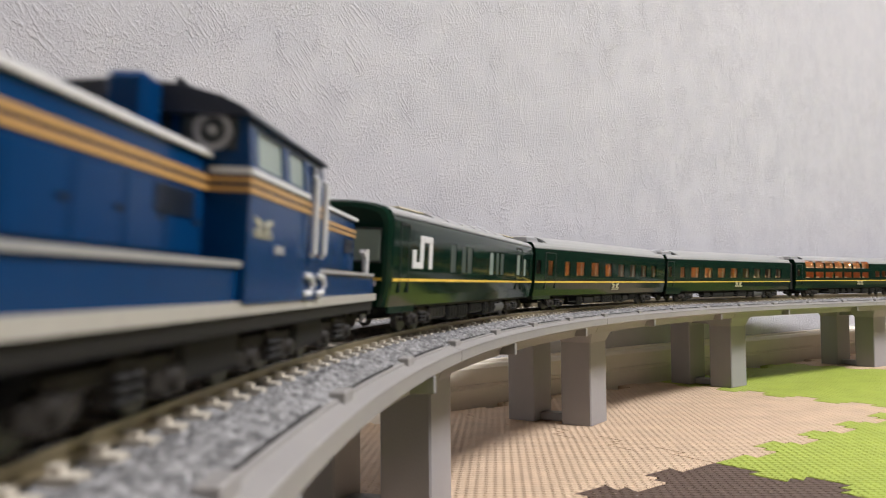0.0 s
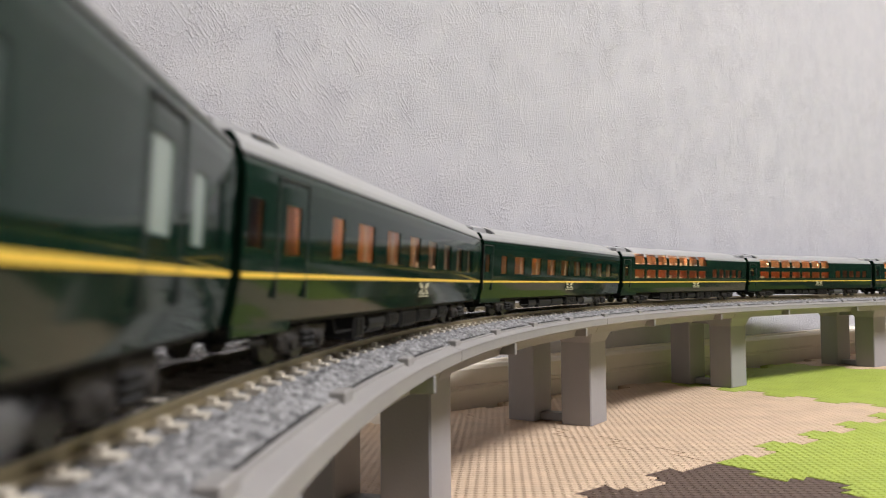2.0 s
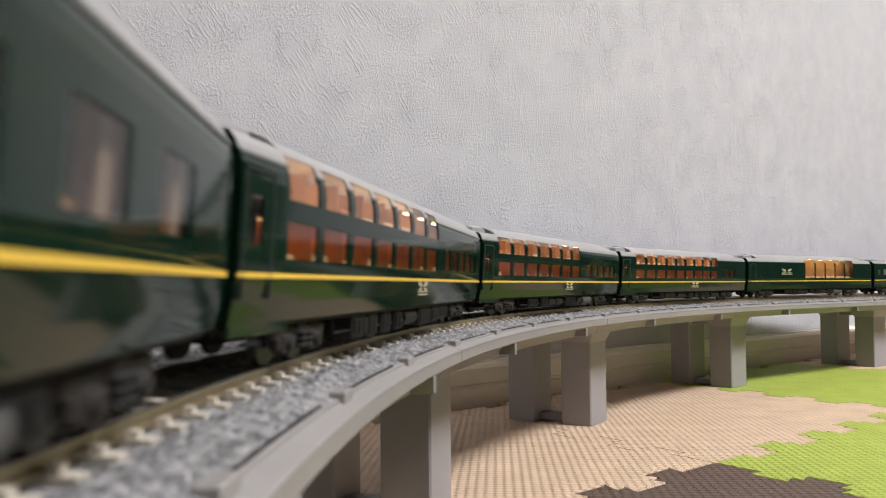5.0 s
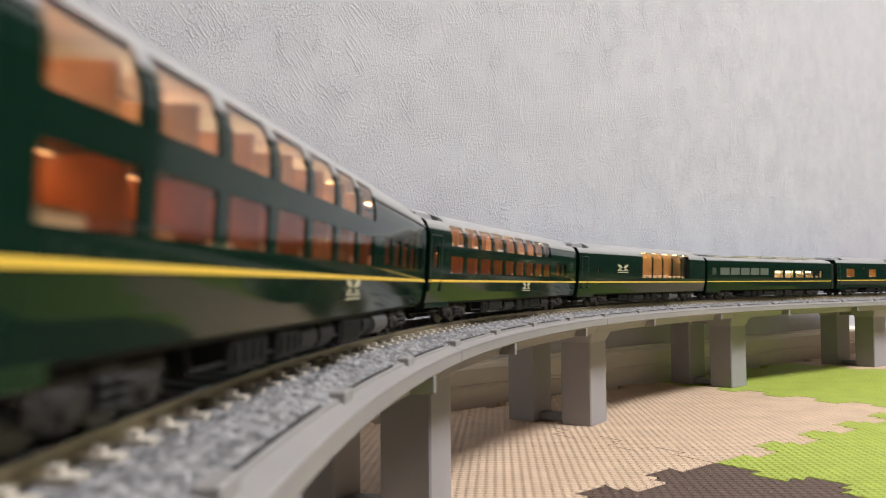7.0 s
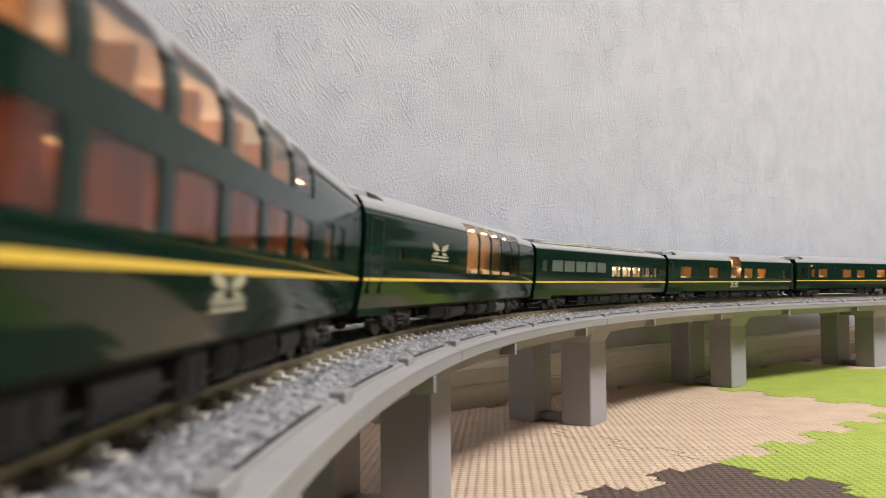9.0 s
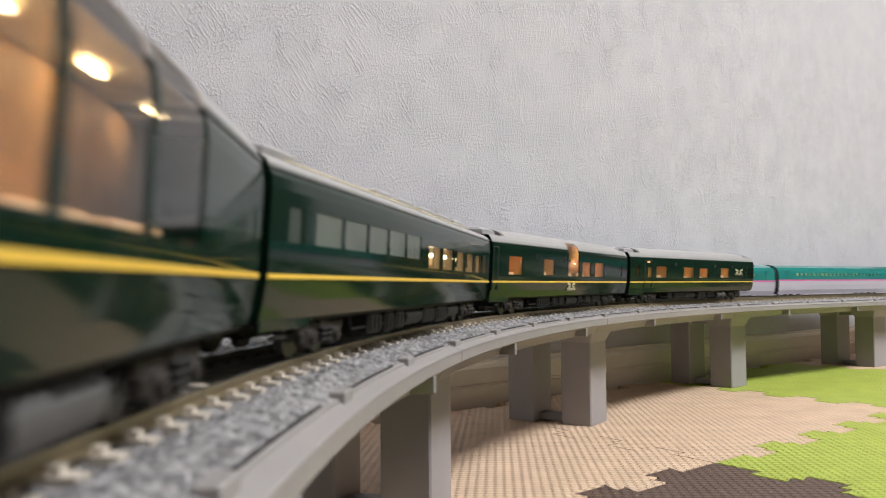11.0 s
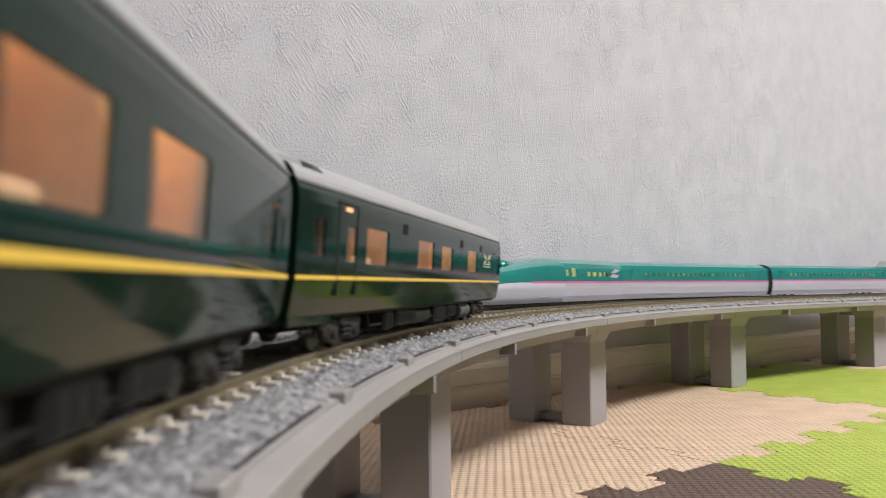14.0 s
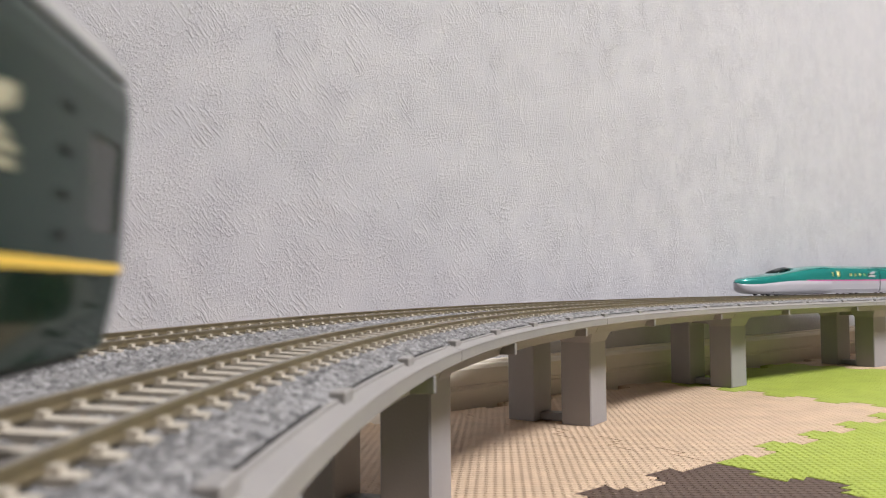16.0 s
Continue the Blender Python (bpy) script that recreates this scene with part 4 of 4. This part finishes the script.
        for ya, yb in ((-8.5, -4.0), (-3.4, 3.4), (4.0, 8.5)):
            part("front_window", boxed(min(x - s * 0.05, x + s * 0.12), max(x - s * 0.05, x + s * 0.12), ya, yb, 18.5, 21.4, bevel=0.05), DARKPANE, t, "dark cab end window")
        for yc in (-6.7, 6.7):
            bm = bmesh.new()
            bmesh.ops.create_cone(bm, cap_ends=True, segments=28, radius1=1.45, radius2=1.4, depth=0.3, matrix=Matrix.Translation((x + s * 0.25, yc, 19.9)) @ Matrix.Rotation(math.pi / 2, 4, "Y"))
            disc = part("wiper_disc", bm, SILVER, t, "round grey clear-view disc")
            for r, d, m in ((1.0, 0.45, DARKPANE), (0.35, 0.6, SILVER)):
                bm = bmesh.new()
                bmesh.ops.create_cone(bm, cap_ends=True, segments=20, radius1=r, radius2=r, depth=d, matrix=Matrix.Translation((x + s * 0.25, yc, 19.9)) @ Matrix.Rotation(math.pi / 2, 4, "Y"))
                part("hub" if r < 1 else "glass", bm, m, disc)
        for ya, yb in ((-9.65, -6.5), (6.5, 9.65)):
            for z, h, m, name in ((16.8, 0.5, WHITE, "cab_rail"), (16.15, 0.45, GOLDLINE, "gold_line"), (15.45, 0.45, GOLDLINE, "gold_line")):
                part(name, boxed(min(x - s * 0.1, x + s * 0.15), max(x - s * 0.1, x + s * 0.15), ya, yb, z, z + h), m, t)
        part("exhaust_pipe", boxed(min(x + s * 1.2, x + s * 4.2), max(x + s * 1.2, x + s * 4.2), -3.2, 0.0, 18.6, 23.3, bevel=0.5), BLUE, t)
    arc = [(9.75, 21.0), (9.2, 21.6), (7.4, 22.4), (4.5, 23.1), (0, 23.5)]
    ring = arc + [(-y, z) for y, z in reversed(arc[:-1])]
    part("cab_roof", loft([[(x, y, z) for y, z in ring] for x in (c0 - 1.1, c1 + 1.1)]), BLUEROOF, t)
    part("horn", tube([(-9, -2.2, 23.0), (-9, -2.2, 24.3), (-10.6, -2.2, 24.4)], 0.4), BLUEROOF, t)
    for sd in (-1, 1):
        y = sd * 9.65
        part("cab_rail", boxed(c0, 4.0, min(y, y + sd * 0.18), max(y, y + sd * 0.18), 16.8, 17.3, bevel=0.06), WHITE, t)
        for z in (16.15, 15.45):
            part("gold_line", boxed(c0, c1, min(y - sd * 0.1, y + sd * 0.06), max(y - sd * 0.1, y + sd * 0.06), z, z + 0.45), GOLDLINE, t)
        part("cab_door", boxed(4.6, 8.8, min(sd * 9.3, sd * 9.68), max(sd * 9.3, sd * 9.68), 10.4, 17.2, bevel=0.05), BLUE, t)
        part("door_window", boxed(5.2, 8.2, min(sd * 9.2, sd * 9.62), max(sd * 9.2, sd * 9.62), 17.5, 20.3, bevel=0.05), DARKPANE, t, "dark cab door window")
        for x in (4.4, 8.6):
            part("grab_rail", tube([(x, y + sd * 0.3, 11.4), (x, y + sd * 0.6, 11.7), (x, y + sd * 0.6, 18.8), (x, y + sd * 0.3, 19.1)], 0.3), WHITE, t)
        for x in (3.4, 8.6):
            part("step_guard", tube([(x, y, 7.8), (x + 1.6, y + sd * 0.3, 7.9), (x + 2.4, y + sd * 0.3, 8.6), (x + 1.6, y + sd * 0.3, 9.5), (x, y, 9.6)], 0.3), WHITE, t)
        emblem(t, -10.6, 12.9, 5, sd, 9.6)
        part("plate", boxed(-7.2, -4.4, min(y - sd * 0.1, y + sd * 0.08), max(y - sd * 0.1, y + sd * 0.08), 11.2, 11.9), SILVER, t, "small pale maker's plate")
    for x, s in ((-50, -1), (50, 1)):
        for y in (-7.6, 7.6):
            part("end_rail", tube([(x, y, 3.0), (x + s * 0.4, y, 6.5), (x + s * 0.4, y, 14.0)], 0.42), WHITE, t)
            part("end_rail", tube([(x - s * 3.5, y, 13.6), (x - s * 0.8, y, 12.8), (x + s * 0.3, y, 8.0)], 0.38), WHITE, t)
        part("end_rail", tube([(x + s * 0.4, -7.6, 9.4), (x + s * 0.4, 7.6, 9.4)], 0.35), WHITE, t)
        part("buffer_beam", boxed(x - 1, x + 1, -8.6, 8.6, 4.2, 7.0, bevel=0.2), DARKGREY, t)
        part("head_lamp_box", boxed(min(x - s * 3.4, x - s * 0.6), max(x - s * 3.4, x - s * 0.6), -5.0, -1.6, 13.2, 16.0, bevel=0.3), SILVER, t)
        part("coupler", boxed(min(x, x + s * 2.2), max(x, x + s * 2.2), -1.2, 1.2, 3.0, 4.6), BLACK, t)
    bogie(t, -29, 14)
    bogie(t, 0, 12)
    bogie(t, 29, 14)
    for x in (-15, 15):
        part("fuel_tank", boxed(x - 6, x + 6, -7.8, 7.8, 1.9, 5.2, bevel=0.5), BLACK, t)
    return t


def bullet_profile(k, top, base=1.0, waist=9.8):
    """Half profile of the white flank and of the teal roof, for a width factor and a roof height."""
    w = 10.5 * k
    f = (top - base) / 19.0
    m = base + (waist - base) * 1.0
    lower = [(w * 0.86, base), (w * 0.97, base + (m - base) * 0.3), (w, base + (m - base) * 0.7), (w, m)]
    h = top - m
    upper = [(w, m), (w * 0.985, m + h * 0.36), (w * 0.93, m + h * 0.62), (w * 0.80, m + h * 0.82), (w * 0.55, m + h * 0.94), (w * 0.28, m + h * 0.99), (0, top)]
    return lower, upper


def bullet_car(panto=False, seed=0):
    t = thing("bullet_train_car", "teal and white streamlined train car" + (" with roof current collector" if panto else ""), "railway carriage", "teal bullet train cars")
    lo, up = bullet_profile(1.0, 20.2)
    a, b = -79.7, 79.7
    n = 22
    wins = [(-58 + i * 5.2, -58 + i * 5.2 + 2.3, 12.9, 14.7) for i in range(n)]
    part("flank", skin(lo, a, b, []), SHINWHITE, t)
    part("upper_shell", skin(up, a, b, wins, 0.4), TEAL, t)
    for h in wins:
        part("window_pane", pane_bm(up, h, -1, 0.15), GLASS, t, turn=False)
    ring = lo + up[1:-1]
    ring = ring + [(-y, z) for y, z in reversed(ring)]
    for x, s in ((a, -1), (b, 1)):
        part("end_wall", loft([[(x, y, z) for y, z in ring], [(x - s * 0.5, y * 0.99, z) for y, z in ring]]), DARKGREY, t)
        part("bellows", loft([[(xx, y * 0.93, 1.0 + (z - 1) * 0.95) for y, z in ring] for xx in (x, x + s * 1.3)]), RUBBER, t)
        part("coupling", boxed(min(x, x + s * 1.6), max(x, x + s * 1.6), -9.8, 9.8, 3.6, 4.6), BLACK, t)
    for sd in (-1, 1):
        part("magenta_line", boxed(a, b, min(sd * 10.3, sd * 10.56), max(sd * 10.3, sd * 10.56), 9.5, 10.4), PINK, t)
        for x in (-68, 68):
            part("door", boxed(x - 2.4, x + 2.4, min(sd * 10.2, sd * 10.55), max(sd * 10.2, sd * 10.55), 10.6, 16.6, bevel=0.1), TEAL, t)
        for x in (-40, 0, 40):
            part("skirt_hatch", boxed(x - 4, x + 4, min(sd * 10.0, sd * 10.42), max(sd * 10.0, sd * 10.42), 3.6, 3.9), SILVER, t)
    part("saloon_floor", boxed(a + 1, b - 1, -9.4, 9.4, 9.9, 11.8), DARK_IN, t)
    part("partition", boxed(a + 1, b - 1, -1.2, -0.6, 11.8, 19.0), PALE_IN, t)
    for x in steps(a + 8, b - 8, 16):
        part("lamp_strip", boxed(x, x + 3, -5.2, -4.4, 17.6, 17.9), YELLOWISH, t, "glowing interior light")
    part("underframe", boxed(a + 2, b - 2, -8, 8, 0.9, 1.6), BLACK, t)
    bullet_bogies(t)
    if panto:
        for y in (-6.6, 6.0):
            bm = loft([[(-76, yy, 18.9), (-16, yy, 18.9), (-26, yy, 24.4), (-66, yy, 24.6)] for yy in (y, y + 0.6)])
            part("wind_shield", bm, ROOFGREY, t, "grey plate beside the current collector")
        part("collector_arm", tube([(-56, 0, 20), (-34, 0, 25.2), (-46, 0, 28.4)], 0.35), DARKGREY, t)
        part("collector_arm", tube([(-54, -2.5, 28.6), (-40, -2.5, 28.0)], 0.35), DARKGREY, t)
        part("collector_head", boxed(-47, -45, -6.5, 6.5, 28.2, 28.8, bevel=0.15), DARKGREY, t)
    return t


def bullet_bogies(t):
    for x in (-52, 52):
        bogie(t, x, 9)


def bullet_nose():
    t = thing("bullet_train_car", "teal and white streamlined train nose car with long sloping front", "railway carriage", "teal bullet train cars")
    # along x: width factor, roof height, underside, waist
    st = [(-86.0, 0.05, 8.9, 7.6, 8.3), (-85.0, 0.24, 10.2, 5.6, 7.9), (-82.0, 0.42, 11.3, 3.6, 7.6), (-77, 0.58, 12.1, 2.3, 7.5), (-70, 0.72, 12.9, 1.5, 7.7), (-60, 0.83, 13.7, 1.1, 8.3), (-50, 0.90, 14.6, 1.0, 9.0),
          (-40, 0.95, 15.7, 1.0, 9.5), (-30, 0.98, 17.0, 1.0, 9.8), (-18, 1.0, 18.4, 1.0, 9.8), (-6, 1.0, 19.5, 1.0, 9.8), (4, 1.0, 20.1, 1.0, 9.8), (12, 1.0, 20.2, 1.0, 9.8)]
    los, ups = [], []
    for x, k, top, base, waist in [(12 + (q[0] - 12) * 0.985, *q[1:]) for q in st]:
        lo, up = bullet_profile(k, top, base, waist)
        los.append([(x, y, z) for y, z in lo] + [(x, -y, z) for y, z in reversed(lo)])
        ups.append([(x, y, z) for y, z in up] + [(x, -y, z) for y, z in reversed(up[:-1])])
    part("flank", loft(los, False, True), SHINWHITE, t, smooth=True)
    part("upper_shell", loft(ups, False, False), TEAL, t, smooth=True)
    part("nose_floor", boxed(-44, 12, -6.5, 6.5, 0.6, 1.2, bevel=0.2), BLACK, t)
    lo, up = bullet_profile(1.0, 20.2)
    b = 79.7
    wins = [(13.2, 15.8, 12.6, 15.6), (19.2, 24.0, 12.4, 16.4)] + [(36 + i * 6.6, 40.2 + i * 6.6, 12.7, 14.8) for i in range(5)]
    part("flank", skin(lo, 12, b, []), SHINWHITE, t)
    part("upper_shell", skin(up, 12, b, wins, 0.4), TEAL, t)
    for h in wins:
        part("window_pane", pane_bm(up, h, -1, 0.15), GLASS, t, turn=False)
    # windscreen
    ws = []
    for x, dz, hw in ((-47, 0.25, 3.0), (-42, 1.35, 4.3), (-36, 2.2, 4.6), (-30, 2.0, 4.2), (-24, 0.9, 3.0)):
        i = next(q for q in range(len(st) - 1) if st[q][0] <= x <= st[q + 1][0])
        f = (x - st[i][0]) / (st[i + 1][0] - st[i][0])
        top = st[i][2] + (st[i + 1][2] - st[i][2]) * f
        ws.append([(x, hw * 1.25, top - 1.8), (x, hw, top + dz * 0.45), (x, hw * 0.5, top + dz * 0.8), (x, 0, top + dz * 0.9), (x, -hw * 0.5, top + dz * 0.8), (x, -hw, top + dz * 0.45), (x, -hw * 1.25, top - 1.8)])
    part("windscreen", loft(ws[:4]), TINT, t, "dark curved windscreen", smooth=True)
    part("cab_fairing", loft(ws[2:]), TEAL, t, smooth=True)
    ring = lo + up[1:-1]
    ring = ring + [(-y, z) for y, z in reversed(ring)]
    part("end_wall", loft([[(b, y, z) for y, z in ring], [(b - 0.5, y * 0.99, z) for y, z in ring]]), DARKGREY, t)
    part("bellows", loft([[(xx, y * 0.93, 1.0 + (z - 1) * 0.95) for y, z in ring] for xx in (b, b + 1.3)]), RUBBER, t)
    part("coupling", boxed(b, b + 1.6, -9.8, 9.8, 3.6, 4.6), BLACK, t)
    for sd in (-1, 1):
        part("magenta_line", boxed(-20, b, min(sd * 10.3, sd * 10.56), max(sd * 10.3, sd * 10.56), 9.5, 10.3), PINK, t)
        y = sd * 10.45
        bm = bmesh.new()
        for p in ([(63, 14.2), (69, 16.4), (74, 15.9), (70, 14.4)], [(62, 12.4), (72, 12.0), (73.5, 13.4), (66, 14.0)]):
            bm.faces.new([bm.verts.new((x, y, z)) for x, z in p])
        g = bmesh.ops.extrude_face_region(bm, geom=bm.faces[:])
        bmesh.ops.translate(bm, verts=[e for e in g["geom"] if isinstance(e, bmesh.types.BMVert)], vec=(0, sd * 0.12, 0))
        part("emblem", bm, SHINWHITE, t, "pale swoosh-shaped badge")
        for x in (-8, 34):
            part("skirt_hatch", boxed(x - 4, x + 4, min(sd * 10.0, sd * 10.42), max(sd * 10.0, sd * 10.42), 3.6, 3.9), SILVER, t)
    part("saloon_floor", boxed(12, b - 1, -9.4, 9.4, 9.9, 11.8), DARK_IN, t)
    part("partition", boxed(12, b - 1, -1.2, -0.6, 11.8, 19.0), PALE_IN, t)
    for x in steps(14, b - 8, 8):
        part("lamp_strip", boxed(x, x + 3, -5.2, -4.4, 17.6, 17.9), YELLOWISH, t, "glowing interior light")
    part("underframe", boxed(12, b - 2, -8, 8, 0.9, 1.6), BLACK, t)
    bullet_bogies(t)
    return t


COACHES = green_train()
ENGINE = engine()
BULLET = [bullet_nose(), bullet_car(), None, bullet_car(True)]
BULLET[2] = copy_thing(BULLET[1], Matrix())
for i in range(4, 10):
    BULLET.append(copy_thing(BULLET[1], Matrix()))


RIDE = (0.85, 0.05)    # how the green cars sit on their wheels


def gone(t):
    """How far the green train has come after t seconds."""
    return 97.51 * t - 0.2 * t * t


def fled(t):
    """Where the joint behind the bullet train's last car stands after t seconds; it slows at the end."""
    late = t - 14.5
    return -66.5 + (158 if late < 0 else 148.6) * late


def outer(l):
    """The line's own measure for a length l along the outer track, whose curve is longer."""
    if l >= 0:
        return l
    a, b = 1 + D2 / RAD, 1 + D2 / RAD2
    if l > -EASE * a:
        return l / a
    bend = -EASE - (-l - EASE * a) / b
    return bend if bend > HALF else HALF - (-l - EASE * a + (HALF + EASE) * b)


def motions():
    times = [0.25 * i for i in range(65)]
    for k, car in enumerate(COACHES):
        walk(car, [(t, chord(-310.85 + (k - 0.5) * PITCH - gone(t), 48, 0.0, RIDE)) for t in times])
    walk(ENGINE, [(t, chord(-310.85 - PITCH - 44 - gone(t), 29, 0.0, RIDE)) for t in times])
    for k, car in enumerate(BULLET):
        walk(car, [(t, chord(outer(fled(t) + (k - 0.5) * 160.5), 52, D2)) for t in times])


motions()
